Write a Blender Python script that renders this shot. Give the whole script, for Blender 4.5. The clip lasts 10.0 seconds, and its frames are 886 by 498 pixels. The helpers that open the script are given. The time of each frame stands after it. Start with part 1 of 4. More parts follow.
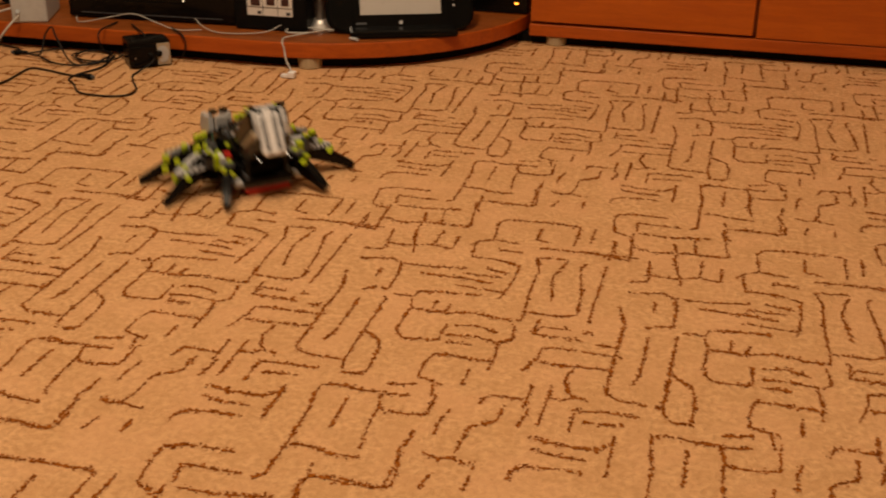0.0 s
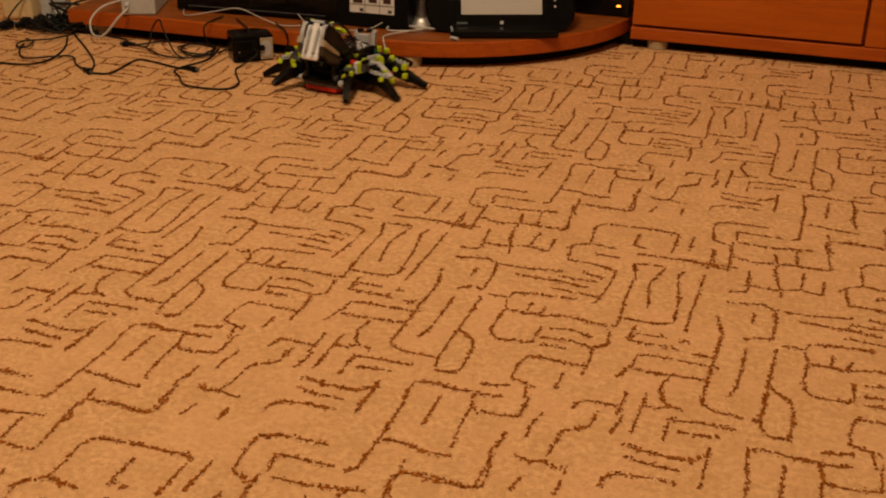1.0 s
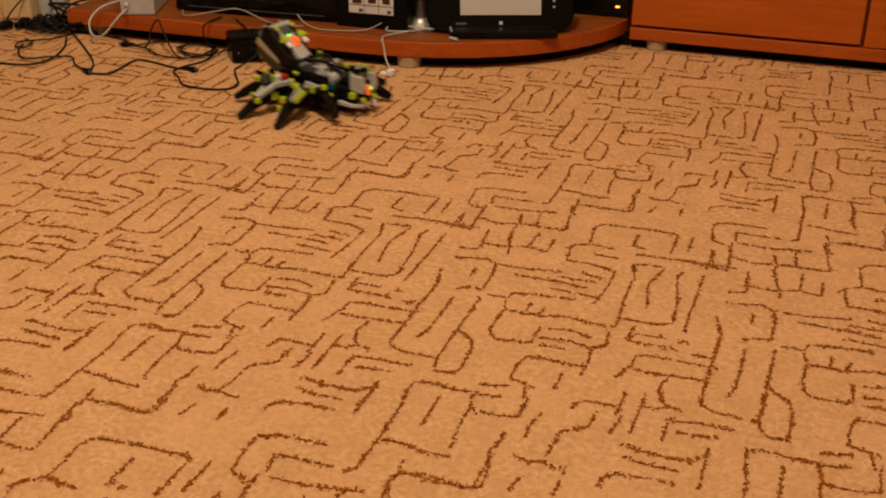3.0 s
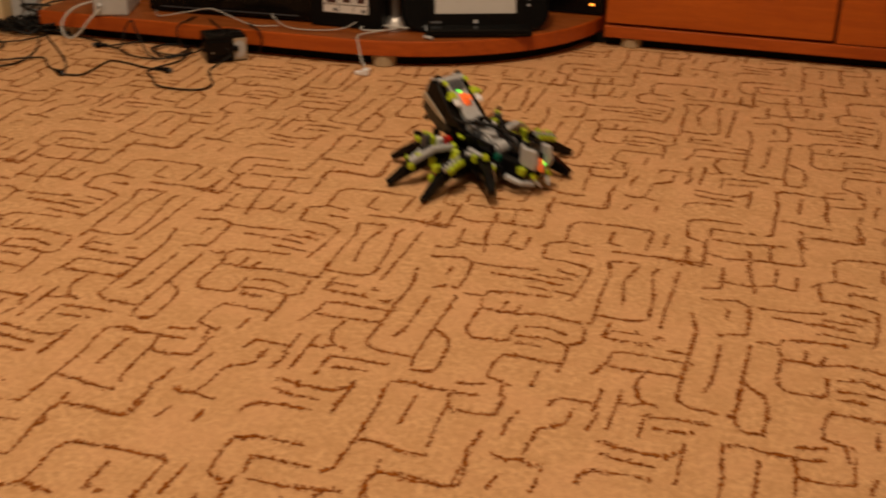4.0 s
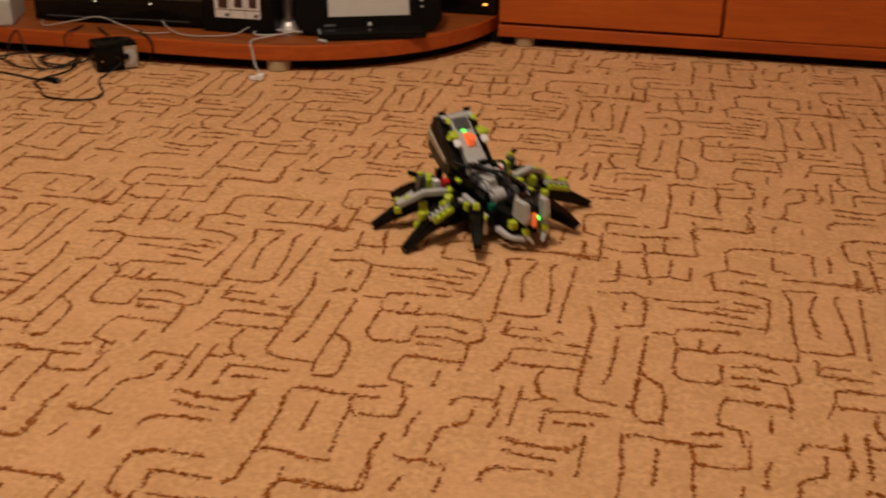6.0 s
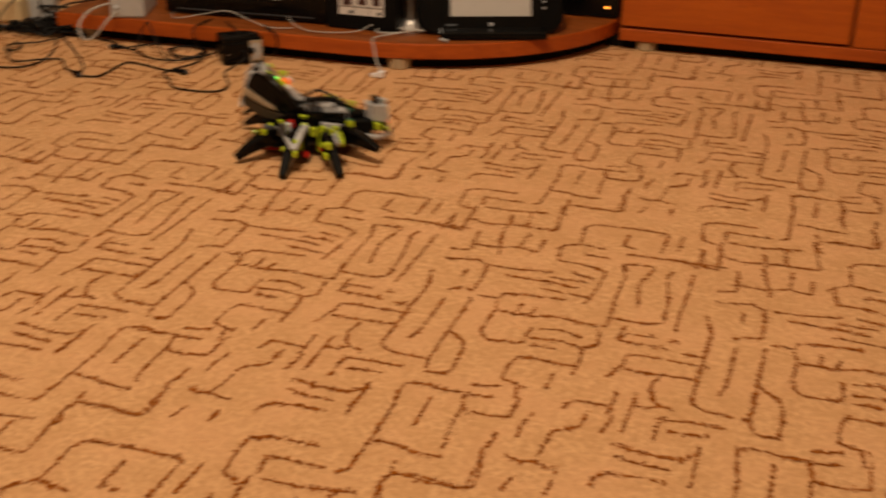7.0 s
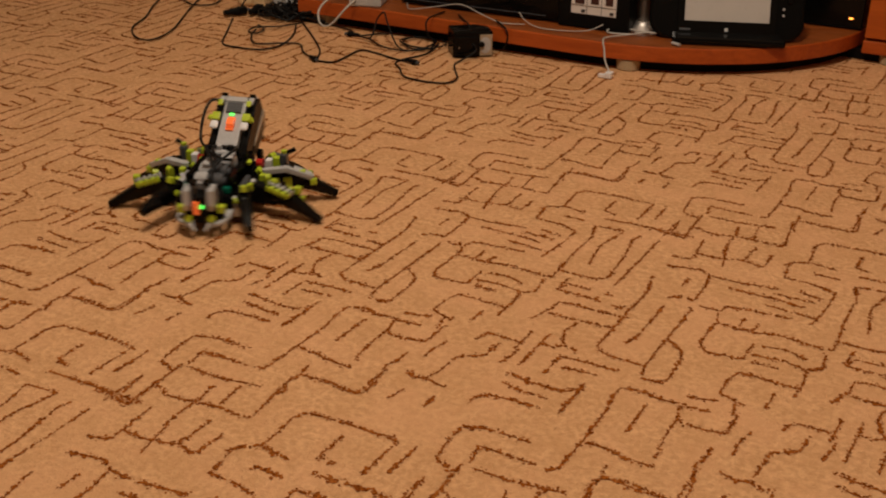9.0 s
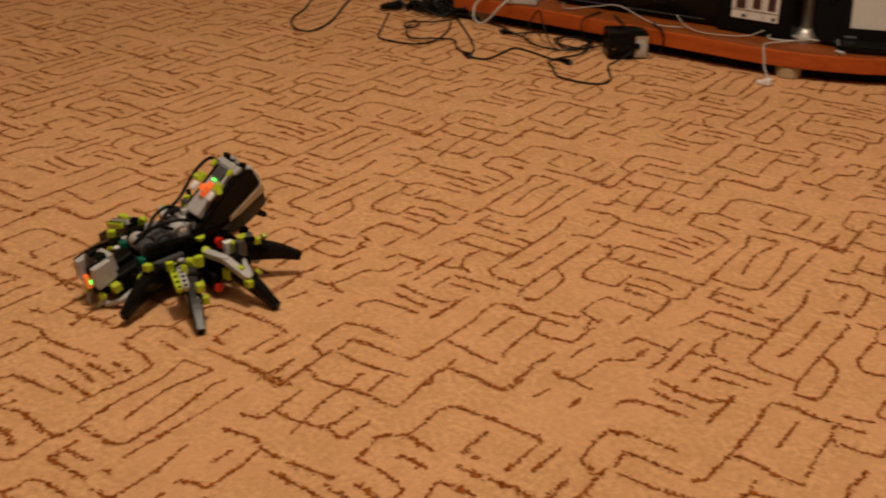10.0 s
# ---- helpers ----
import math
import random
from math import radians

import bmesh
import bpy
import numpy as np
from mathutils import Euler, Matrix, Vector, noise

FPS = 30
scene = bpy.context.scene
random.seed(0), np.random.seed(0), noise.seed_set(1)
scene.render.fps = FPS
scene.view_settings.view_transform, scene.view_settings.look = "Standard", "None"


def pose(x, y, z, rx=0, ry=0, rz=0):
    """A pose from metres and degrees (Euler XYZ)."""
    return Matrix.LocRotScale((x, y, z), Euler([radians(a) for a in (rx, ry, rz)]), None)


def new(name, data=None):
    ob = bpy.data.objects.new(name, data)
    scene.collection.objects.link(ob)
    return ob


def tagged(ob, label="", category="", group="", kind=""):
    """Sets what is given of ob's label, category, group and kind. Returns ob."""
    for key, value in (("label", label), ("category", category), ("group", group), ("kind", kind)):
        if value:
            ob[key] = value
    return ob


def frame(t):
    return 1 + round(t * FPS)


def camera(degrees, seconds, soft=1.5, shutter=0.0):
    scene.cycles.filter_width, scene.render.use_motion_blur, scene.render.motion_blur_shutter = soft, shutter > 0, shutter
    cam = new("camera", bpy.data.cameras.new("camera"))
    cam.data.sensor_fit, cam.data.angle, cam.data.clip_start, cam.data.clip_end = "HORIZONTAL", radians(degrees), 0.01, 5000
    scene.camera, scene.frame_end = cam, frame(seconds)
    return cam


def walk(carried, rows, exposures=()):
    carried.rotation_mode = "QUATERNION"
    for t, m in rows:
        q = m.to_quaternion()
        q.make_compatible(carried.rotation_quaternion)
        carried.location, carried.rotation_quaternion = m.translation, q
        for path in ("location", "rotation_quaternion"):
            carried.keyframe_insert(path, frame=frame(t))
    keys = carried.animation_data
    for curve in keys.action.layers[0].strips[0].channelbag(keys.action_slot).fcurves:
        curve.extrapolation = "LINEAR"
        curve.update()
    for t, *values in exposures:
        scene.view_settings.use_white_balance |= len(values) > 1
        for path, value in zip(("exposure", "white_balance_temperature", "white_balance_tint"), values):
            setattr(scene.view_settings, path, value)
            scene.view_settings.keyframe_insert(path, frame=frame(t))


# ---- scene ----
# ---- camera: panned on a tripod, its lens a hand ahead of the pivot ----
cam = camera(41.73, 10.0, soft=2.0, shutter=1.2)
PIVOT, ARM, HEIGHT, TILT, HEADING = (0.0305, -0.1323), 0.1358, 0.57, -25.41, 13.0


def tripod(pan, nod, lean, dx, dy):
    a = radians(HEADING + pan)
    x = PIVOT[0] - ARM * math.sin(a) + dx
    y = PIVOT[1] + ARM * math.cos(a) + dy
    return pose(x, y, HEIGHT, 90 + TILT + nod, 0, HEADING + pan) @ pose(0, 0, 0, 0, 0, lean)


PAN = [
    (0.0, 0.00, 0.07, 0.67, -0.000, -0.000), (0.5, 1.73, 0.05, 0.68, -0.001, 0.001),
    (1.0, 4.70, 0.01, 0.73, 0.000, 0.001), (1.5, 4.66, 0.01, 0.75, 0.000, 0.001),
    (2.0, 4.64, 0.01, 0.76, -0.000, -0.000), (2.2, 4.64, 0.01, 0.76, -0.000, 0.000),
    (3.3, 4.65, 0.04, 0.78, -0.000, 0.001), (3.5, 4.65, 0.04, 0.78, -0.000, 0.001),
    (4.0, 3.48, -0.01, 0.74, -0.000, 0.001), (4.5, 0.37, 0.00, 0.71, 0.005, 0.005),
    (5.0, -2.54, 0.05, 0.74, -0.002, 0.001), (5.2, -3.40, 0.10, 0.78, 0.001, 0.003),
    (6.3, -0.43, 0.18, 0.70, -0.002, -0.001), (6.5, 0.33, 0.20, 0.68, -0.003, -0.002),
    (7.0, 4.19, 0.12, 0.70, -0.000, -0.001), (7.5, 6.75, 0.07, 0.79, -0.005, -0.003),
    (8.0, 11.42, -0.03, 0.69, -0.002, -0.002), (8.5, 14.93, -0.12, 0.61, 0.002, -0.000),
    (9.0, 15.03, -0.10, 0.64, 0.002, -0.000), (9.5, 19.28, -0.20, 0.65, 0.001, -0.002),
    (10.0, 22.25, -0.26, 0.56, 0.001, -0.002),
]
EXPOSURES = [
    (0.0, 0.04, 6850, 10), (0.5, 0.03, 6850, 10), (1.0, -0.07, 7250, 10), (1.5, 0.06, 7150, 10), (2.0, 0.10, 7050, 10), (3.5, 0.03, 6700, 10), (4.0, -0.08, 6550, 10), (4.5, -0.18, 5850, 10), (5.0, 0.05, 5850, 10),
    (6.3, -0.06, 6050, 10), (7.0, 0.07, 6600, 10), (7.5, -0.10, 6800, 10), (8.0, -0.03, 6800, 10), (8.5, -0.12, 6450, 10), (9.0, -0.21, 5950, 10), (10.0, -0.11, 6100, 10),
]
walk(cam, [(t, tripod(*r)) for t, *r in PAN], EXPOSURES)

# ---- light: one warm ceiling lamp in a closed room at night ----
world = bpy.data.worlds.new("night")
world.use_nodes = True
world.node_tree.nodes["Background"].inputs[0].default_value = (1.0, 0.7, 0.45, 1)
world.node_tree.nodes["Background"].inputs[1].default_value = 0.005
scene.world = world
LAMP_AT = (-0.52, 0.76, 1.86)
lamp_data = bpy.data.lights.new("lamp_bulb", "POINT")
lamp_data.energy, lamp_data.color, lamp_data.shadow_soft_size = 79, (1.0, 0.79, 0.57), 0.10
lamp_bulb = new("lamp_bulb", lamp_data)
lamp_bulb.location = LAMP_AT
scene.view_settings.exposure = 0.0


# ---- materials ----
def material(name, color, rough=0.5, metal=0.0, spec=0.5):
    m = bpy.data.materials.new(name)
    m.use_nodes = True
    b = m.node_tree.nodes["Principled BSDF"]
    b.inputs["Base Color"].default_value = (*color, 1)
    b.inputs["Roughness"].default_value = rough
    b.inputs["Metallic"].default_value = metal
    b.inputs["Specular IOR Level"].default_value = spec
    return m


def nodes_of(m):
    t = m.node_tree
    return t, t.nodes, t.links, t.nodes["Principled BSDF"]


def mixed(t, fac, a, b, mode="MIX"):
    n = t.nodes.new("ShaderNodeMix")
    n.data_type, n.blend_type = "RGBA", mode
    for sock, v in ((n.inputs[0], fac), (n.inputs[6], a), (n.inputs[7], b)):
        if isinstance(v, (int, float)):
            sock.default_value = v
        elif isinstance(v, tuple):
            sock.default_value = (*v, 1)
        else:
            t.links.new(v, sock)
    return n.outputs[2]


def noisy(t, scale, detail=3.0, rough=0.55, stretch=None, coords="Object", distort=0.0):
    tc = t.nodes.new("ShaderNodeTexCoord")
    n = t.nodes.new("ShaderNodeTexNoise")
    n.inputs["Scale"].default_value, n.inputs["Detail"].default_value = scale, detail
    n.inputs["Roughness"].default_value, n.inputs["Distortion"].default_value = rough, distort
    src = tc.outputs[coords]
    if stretch:
        mp = t.nodes.new("ShaderNodeMapping")
        mp.inputs["Scale"].default_value = stretch
        t.links.new(src, mp.inputs[0])
        src = mp.outputs[0]
    t.links.new(src, n.inputs["Vector"])
    return n.outputs["Fac"]


def ramped(t, fac, lo, hi, a=0.0, b=1.0):
    n = t.nodes.new("ShaderNodeMapRange")
    n.interpolation_type = "SMOOTHSTEP"
    for k, v in zip((1, 2, 3, 4), (lo, hi, a, b)):
        n.inputs[k].default_value = v
    t.links.new(fac, n.inputs[0])
    return n.outputs[0]


def maths(t, op, a, b):
    n = t.nodes.new("ShaderNodeMath")
    n.operation = op
    for sock, v in zip(n.inputs, (a, b)):
        if isinstance(v, (int, float)):
            sock.default_value = v
        else:
            t.links.new(v, sock)
    return n.outputs[0]


def bumped(t, b, height, strength, distance):
    n = t.nodes.new("ShaderNodeBump")
    n.inputs["Strength"].default_value, n.inputs["Distance"].default_value = strength, distance
    t.links.new(height, n.inputs["Height"])
    t.links.new(n.outputs[0], b.inputs["Normal"])


def carpet_material():
    m = material("looped_wool_carpet", (0.5, 0.2778, 0.1242), 0.95, 0, 0.02)
    t, nd, ln, b = nodes_of(m)
    tuft = noisy(t, 520, 2, 0.6)
    loop = noisy(t, 150, 3, 0.6)
    blotch = noisy(t, 34, 3, 0.6)
    hue = noisy(t, 13, 3, 0.6)
    patch = noisy(t, 4, 3, 0.6)
    c = mixed(t, ramped(t, loop, 0.34, 0.66), (0.57, 0.317, 0.147), (0.76, 0.452, 0.228))
    c = mixed(t, ramped(t, blotch, 0.38, 0.66, 0, 0.6), c, (0.58, 0.3212, 0.1449))
    c = mixed(t, ramped(t, hue, 0.42, 0.68, 0, 0.55), c, (0.74, 0.4123, 0.2139))
    c = mixed(t, ramped(t, tuft, 0.56, 0.72, 0, 0.35), c, (0.92, 0.5902, 0.3243))
    c = mixed(t, ramped(t, patch, 0.25, 0.8, 0, 0.35), c, (0.58, 0.3168, 0.1449))
    speck = maths(t, "MULTIPLY", ramped(t, noisy(t, 260, 2, 0.6), 0.68, 0.76), ramped(t, noisy(t, 22, 2), 0.5, 0.6))
    c = mixed(t, maths(t, "MULTIPLY", speck, 0.5), c, (0.2, 0.0651, 0.01932))
    ln.new(c, b.inputs["Base Color"])
    h = maths(t, "ADD", maths(t, "MULTIPLY", tuft, 0.5), loop)
    bumped(t, b, h, 0.7, 0.004)
    return m


def carpet_line_material():
    """Brown loops, each tuft a little lighter, redder or darker than the next."""
    m = material("brown_carpet_loops", (0.19, 0.058, 0.011), 0.95, 0, 0.02)
    t, nd, ln, b = nodes_of(m)
    each = nd.new("ShaderNodeNewGeometry").outputs["Random Per Island"]
    c = mixed(t, ramped(t, each, 0.0, 1.0), (0.18, 0.043, 0.004), (0.37, 0.112, 0.015))
    c = mixed(t, ramped(t, noisy(t, 70, 2, 0.6), 0.45, 0.7, 0, 0.40), c, (0.40, 0.150, 0.035))
    ln.new(c, b.inputs["Base Color"])
    bumped(t, b, noisy(t, 520, 2, 0.6), 0.6, 0.003)
    return m


def veneer_material(name, dark, light, along):
    m = material(name, dark, 0.38, 0, 0.45)
    t, nd, ln, b = nodes_of(m)
    s = (1, 9, 9) if along == "x" else (9, 9, 1)
    grain = noisy(t, 9, 6, 0.65, s, distort=0.6)
    fine = noisy(t, 60, 4, 0.7, s)
    c = mixed(t, ramped(t, grain, 0.3, 0.7), dark, light)
    c = mixed(t, ramped(t, fine, 0.5, 0.8, 0, 0.5), c, tuple(v * 0.6 for v in dark))
    ln.new(c, b.inputs["Base Color"])
    ln.new(ramped(t, noisy(t, 25, 3), 0.2, 0.8, 0.28, 0.46), b.inputs["Roughness"])
    bumped(t, b, fine, 0.06, 0.001)
    return m


def worn_material(name, color, rough, metal=0.0, spec=0.5, vary=0.25, scale=90):
    """Plastic, metal or cloth with a little dirt and uneven gloss."""
    m = material(name, color, rough, metal, spec)
    t, nd, ln, b = nodes_of(m)
    n1, n2 = noisy(t, scale, 3), noisy(t, scale * 6, 2)
    c = mixed(t, ramped(t, n1, 0.35, 0.75, 0, vary), color, tuple(v * 0.55 for v in color))
    ln.new(c, b.inputs["Base Color"])
    ln.new(ramped(t, n2, 0.2, 0.8, max(0.05, rough - 0.1), min(1, rough + 0.12)), b.inputs["Roughness"])
    bumped(t, b, n2, 0.05, 0.0005)
    return m


def glow_material(name, color, strength):
    m = material(name, color, 0.3)
    b = m.node_tree.nodes["Principled BSDF"]
    b.inputs["Emission Color"].default_value = (*color, 1)
    b.inputs["Emission Strength"].default_value = strength
    return m


CARPET = carpet_material()
CARPET_LINE = carpet_line_material()
CHERRY = veneer_material("cherry_veneer", (0.42, 0.082, 0.0065), (0.51, 0.112, 0.0095), "x")
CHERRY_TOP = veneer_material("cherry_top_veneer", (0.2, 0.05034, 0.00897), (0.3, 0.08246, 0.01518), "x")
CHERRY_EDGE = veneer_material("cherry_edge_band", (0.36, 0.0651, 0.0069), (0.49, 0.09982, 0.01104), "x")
BLACK = worn_material("black_plastic", (0.0035, 0.0035, 0.0035), 0.16, 0, 0.16, 0.3)
BLACK_MATT = worn_material("matt_black_plastic", (0.005, 0.005, 0.005), 0.5, 0, 0.10)
BLACK_GLOSS = worn_material("glossy_black_plastic", (0.003, 0.003, 0.003), 0.14, 0, 0.2, 0.1)
LIGHT_GREY = worn_material("light_grey_plastic", (0.47, 0.48, 0.49), 0.28, 0, 0.5, 0.2)
WHITE = worn_material("white_plastic", (0.84, 0.85, 0.87), 0.2, 0, 0.5, 0.15)
DARK_GREY = worn_material("dark_grey_plastic", (0.075, 0.08, 0.088), 0.32, 0, 0.4, 0.2)
TAN = worn_material("beige_grey_plastic", (0.42, 0.3385, 0.2346), 0.4, 0, 0.5, 0.25)
LIME = worn_material("lime_plastic", (0.47, 0.60, 0.022), 0.28, 0, 0.5, 0.12)
BROWN_GREY = worn_material("brown_grey_plastic", (0.055, 0.042, 0.026), 0.36, 0, 0.3, 0.2)
RED = worn_material("red_plastic", (0.55, 0.02, 0.012), 0.3, 0, 0.5, 0.15)
# plain switch plastic; a slight glow is added to brighten it
ORANGE = glow_material("self_lit_orange_plastic", (0.95, 0.17, 0.03), 0.45)
GREEN = worn_material("dark_green_plastic", (0.0, 0.12, 0.075), 0.3)
GREEN_LED = glow_material("green_led", (0.15, 1.0, 0.1), 2.4)
ORANGE_LED = glow_material("orange_led", (1.0, 0.28, 0.03), 5.0)
# glow for the small reflections on the player's glossy front
GLINT_WHITE = glow_material("pale_glint", (1.0, 0.8, 0.55), 1.2)
CREAM = worn_material("cream_plastic", (0.72, 0.5555, 0.3174), 0.4, 0, 0.5, 0.25)
GREY_BOX = worn_material("pale_grey_plastic", (0.50, 0.50, 0.49), 0.5)
PAPER = worn_material("white_paper_label", (0.74, 0.72, 0.69), 0.7, 0, 0.3, 0.12)
MAROON = worn_material("dark_red_print", (0.055, 0.018, 0.014), 0.6)
INK = material("dark_print", (0.05, 0.045, 0.045), 0.7)
STEEL = worn_material("brushed_steel", (0.62, 0.58, 0.54), 0.48, 1.0, 0.5, 0.2)
SCREEN = worn_material("pale_matt_screen", (0.47, 0.45, 0.42), 0.35, 0, 0.5, 0.15, 30)
RUBBER = worn_material("black_cable_rubber", (0.006, 0.006, 0.006), 0.45, 0, 0.2)
WHITE_CABLE = worn_material("pale_cable", (0.50, 0.48, 0.44), 0.45)
FOOT = worn_material("translucent_grey_foot", (0.46, 0.3646, 0.2346), 0.4)
WALLPAPER = worn_material("muted_wallpaper", (0.32, 0.24, 0.16), 0.9, 0, 0.2, 0.2, 14)
PLASTER = worn_material("white_ceiling_plaster", (0.8, 0.78, 0.73), 0.95, 0, 0.2, 0.1, 10)


# ---- mesh helpers ----
def part(name, bm, mat, parent=None, label="", m=None, smooth=False):
    """Links a bmesh as one mesh object under a thing or part."""
    me = bpy.data.meshes.new(name)
    bm.to_mesh(me)
    bm.free()
    me.materials.append(mat)
    if smooth:
        for p in me.polygons:
            p.use_smooth = True
    ob = new(name, me)
    if parent:
        ob.parent = parent
    if m is not None:
        ob.matrix_basis = m
    if label:
        ob["label"] = label
    return ob


def add_box(bm, x0, x1, y0, y1, z0, z1, bevel=0.0, m=None, segments=2):
    made = bmesh.ops.create_cube(bm, size=1)["verts"]
    for v in made:
        v.co = Vector((x0 + (v.co.x + 0.5) * (x1 - x0), y0 + (v.co.y + 0.5) * (y1 - y0), z0 + (v.co.z + 0.5) * (z1 - z0)))
    if bevel:
        edges = list({e for v in made for e in v.link_edges})
        r = bmesh.ops.bevel(bm, geom=edges, offset=bevel, segments=segments, affect="EDGES", profile=0.5)
        made = list({v for f in r["faces"] for v in f.verts} | {v for v in made if v.is_valid})
    if m is not None:
        bmesh.ops.transform(bm, matrix=m, verts=made)
    return bm


def add_rod(bm, a, b, r0, r1=None, n=12):
    a, b = Vector(a), Vector(b)
    turn = (b - a).to_track_quat("Z", "Y").to_matrix().to_4x4()
    m = Matrix.Translation((a + b) / 2) @ turn
    bmesh.ops.create_cone(bm, cap_ends=True, segments=n, radius1=r0, radius2=r0 if r1 is None else r1, depth=(b - a).length, matrix=m)
    return bm


def add_lathe(bm, profile, n=24, m=None):
    rings = []
    for r, z in profile:
        rings.append([bm.verts.new((r * math.cos(2 * math.pi * k / n), r * math.sin(2 * math.pi * k / n), z)) for k in range(n)])
    for lo, hi in zip(rings, rings[1:]):
        for k in range(n):
            bm.faces.new((lo[k], lo[(k + 1) % n], hi[(k + 1) % n], hi[k]))
    bm.faces.new(rings[0][::-1])
    bm.faces.new(rings[-1])
    if m is not None:
        bmesh.ops.transform(bm, matrix=m, verts=[v for r in rings for v in r])
    return bm


def add_prism(bm, outline, z0, z1, bevel=0.0, m=None):
    """An outline in x, y raised from z0 to z1."""
    vs = [bm.verts.new((x, y, z0)) for x, y in outline]
    f = bm.faces.new(vs)
    r = bmesh.ops.extrude_face_region(bm, geom=[f])
    top = [g for g in r["geom"] if isinstance(g, bmesh.types.BMVert)]
    for v in top:
        v.co.z = z1
    every = vs + top
    bmesh.ops.recalc_face_normals(bm, faces=list({q for v in every for q in v.link_faces}))
    if bevel:
        edges = [e for e in {e for v in every for e in v.link_edges} if abs(e.verts[0].co.z - e.verts[1].co.z) < 1e-6]
        r = bmesh.ops.bevel(bm, geom=edges, offset=bevel, segments=2, affect="EDGES", profile=0.5)
        every = list({v for q in r["faces"] for v in q.verts} | {v for v in every if v.is_valid})
    if m is not None:
        bmesh.ops.transform(bm, matrix=m, verts=every)
    return bm


def box(*a, **k):
    return add_box(bmesh.new(), *a, **k)


def smooth_path(pts, closed=False, steps=6):
    """A Catmull-Rom curve through the points."""
    p = [Vector(q) for q in pts]
    p = [p[0] * 2 - p[1]] + p + [p[-1] * 2 - p[-2]]
    out = []
    for a, b, c, d in zip(p, p[1:], p[2:], p[3:]):
        for k in range(steps):
            u = k / steps
            out.append(0.5 * (2 * b + (c - a) * u + (2 * a - 5 * b + 4 * c - d) * u * u + (3 * b - a - 3 * c + d) * u ** 3))
    out.append(p[-2])
    return out


def add_tube(bm, pts, r, n=7):
    path = smooth_path(pts)
    rings = []
    for k, q in enumerate(path):
        way = (path[min(k + 1, len(path) - 1)] - path[max(k - 1, 0)]).normalized()
        side = way.cross(Vector((0, 0, 1)))
        side = side.normalized() if side.length > 1e-3 else Vector((1, 0, 0))
        up = side.cross(way)
        rings.append([bm.verts.new(q + r * (side * math.cos(2 * math.pi * j / n) + up * math.sin(2 * math.pi * j / n))) for j in range(n)])
    for lo, hi in zip(rings, rings[1:]):
        for j in range(n):
            bm.faces.new((lo[j], lo[(j + 1) % n], hi[(j + 1) % n], hi[j]))
    bm.faces.new(rings[0][::-1])
    bm.faces.new(rings[-1])
    return bm


# ---- carpet: a woven motif of 30 by 59 cm, repeated ----
MOTIF = """
5 31: w8s1 e2s7 s13 e1s10
0 0: e4 e5 e3n2 w1n13 w2n12 e1n3
5 30: w2s10 e2s13
15 137: n16 n15
18 127: e5 n11 w2n9
23 127: s10 s5 s5 e3s2 e9
28 112: e1n5 n8 n9
36 101: w1n4 n9 n5 n5
35 119: e5s4 e1s5 s5 s4 w3s1
42 132: s11 e2s3 e8n1 n4 n4
42 132: e8 e6n2 e7s1 e5 n5
50 132: e1n4
42 133: w1n4
36 0: e5 e1n3 e4n1 e10n1
47 133: n5
39 13: e13 e5s1
49 9: e12s1
50 16: e9
54 20: e6s1
49 26: e7 e6s2 s8 w1s11
28 0: e3n2 e3 n9 w1n6
22 17: e4n1 e4n1 e3s2 e6 e11n2
29 8: n5
21 23: e5n1 w1n13
25 28: e7 e6n2 n10
38 30: e5s1 n8
34 24: w3n14 n7 w1n5
15 34: n10
20 44: e5s2 e10n2 e9 w1n9 w1n8 e1n2 e6n1 e8s1 n5 n7
36 44: w1n9
47 33: e2n3 e3n2 w1n11 e2n3 e9n1 e11 s6 s7
52 38: e7s1
55 32: e6
65 36: e13n1
63 49: s8 e4s1
9 53: s6 s4
54 127: e5n1 e5s2
53 122: e6n1 e7s1 e2n2 w1n7
54 119: e6
65 122: e1s7 s6
66 113: w5 w8 w1s4 s6 e3s1 e3s1
62 109: s7
5 111: e1n4 e1n3 n4 e3n1 e6 e8
7 116: e6 e10n1
4 128: e1n4 e6
4 128: e6 e5
15 132: e2
15 115: w1s5 e2s5 e1s1 e3s1
12 102: e3 e2n2
8 106: s6 w4 w4 w1s4
9 97: s3 w1s4
12 107: s5 s6 s5
4 97: s6 w2s2 w2s1 w1s2 s5 w1s5 w2s1 w3n1
66 76: e3s1 e2
62 92: w1s4 s5
47 94: e1s5 e1s1 e5 e4n1 n5 n4
47 98: e4n1 e2n1
47 94: e6n1
48 95: w6s1 w3n1 w5s1 s4 e1s7 s9 s4 s9 w2s1
41 91: s6 s6
48 88: s6 e1s8
57 83: s5 w1s2 e2s8 s4 w3s1 w5 w5
36 72: e5 e2s1 e7
42 67: e1s5 w1s3 e2s4
64 70: w1s5
3 71: s5
11 87: e6s1 e7 e3n3 n2
12 83: e5s1 e6
10 72: n3 e2n2 e6n1 e5
18 99: e7n1 e6
20 95: e8n1
18 98: s7
19 50: w5n2 w1n7 n5 e5n2 e9
20 54: w1n6 e8 e4
21 53: e8 e10n2
9 37: e11s2
19 49: e1s14
35 136: s13
15 46: e1s8
10 37: e12
19 53: e1s16
49 26: w1n8
27 92: s8 s6
56 101: e1s5
36 100: e5
8 101: s4
4 135: s7
"""
REPEAT_U, REPEAT_V = 0.3016, 0.5942
WEAVE_AT = Vector((-0.1545, 1.0465))
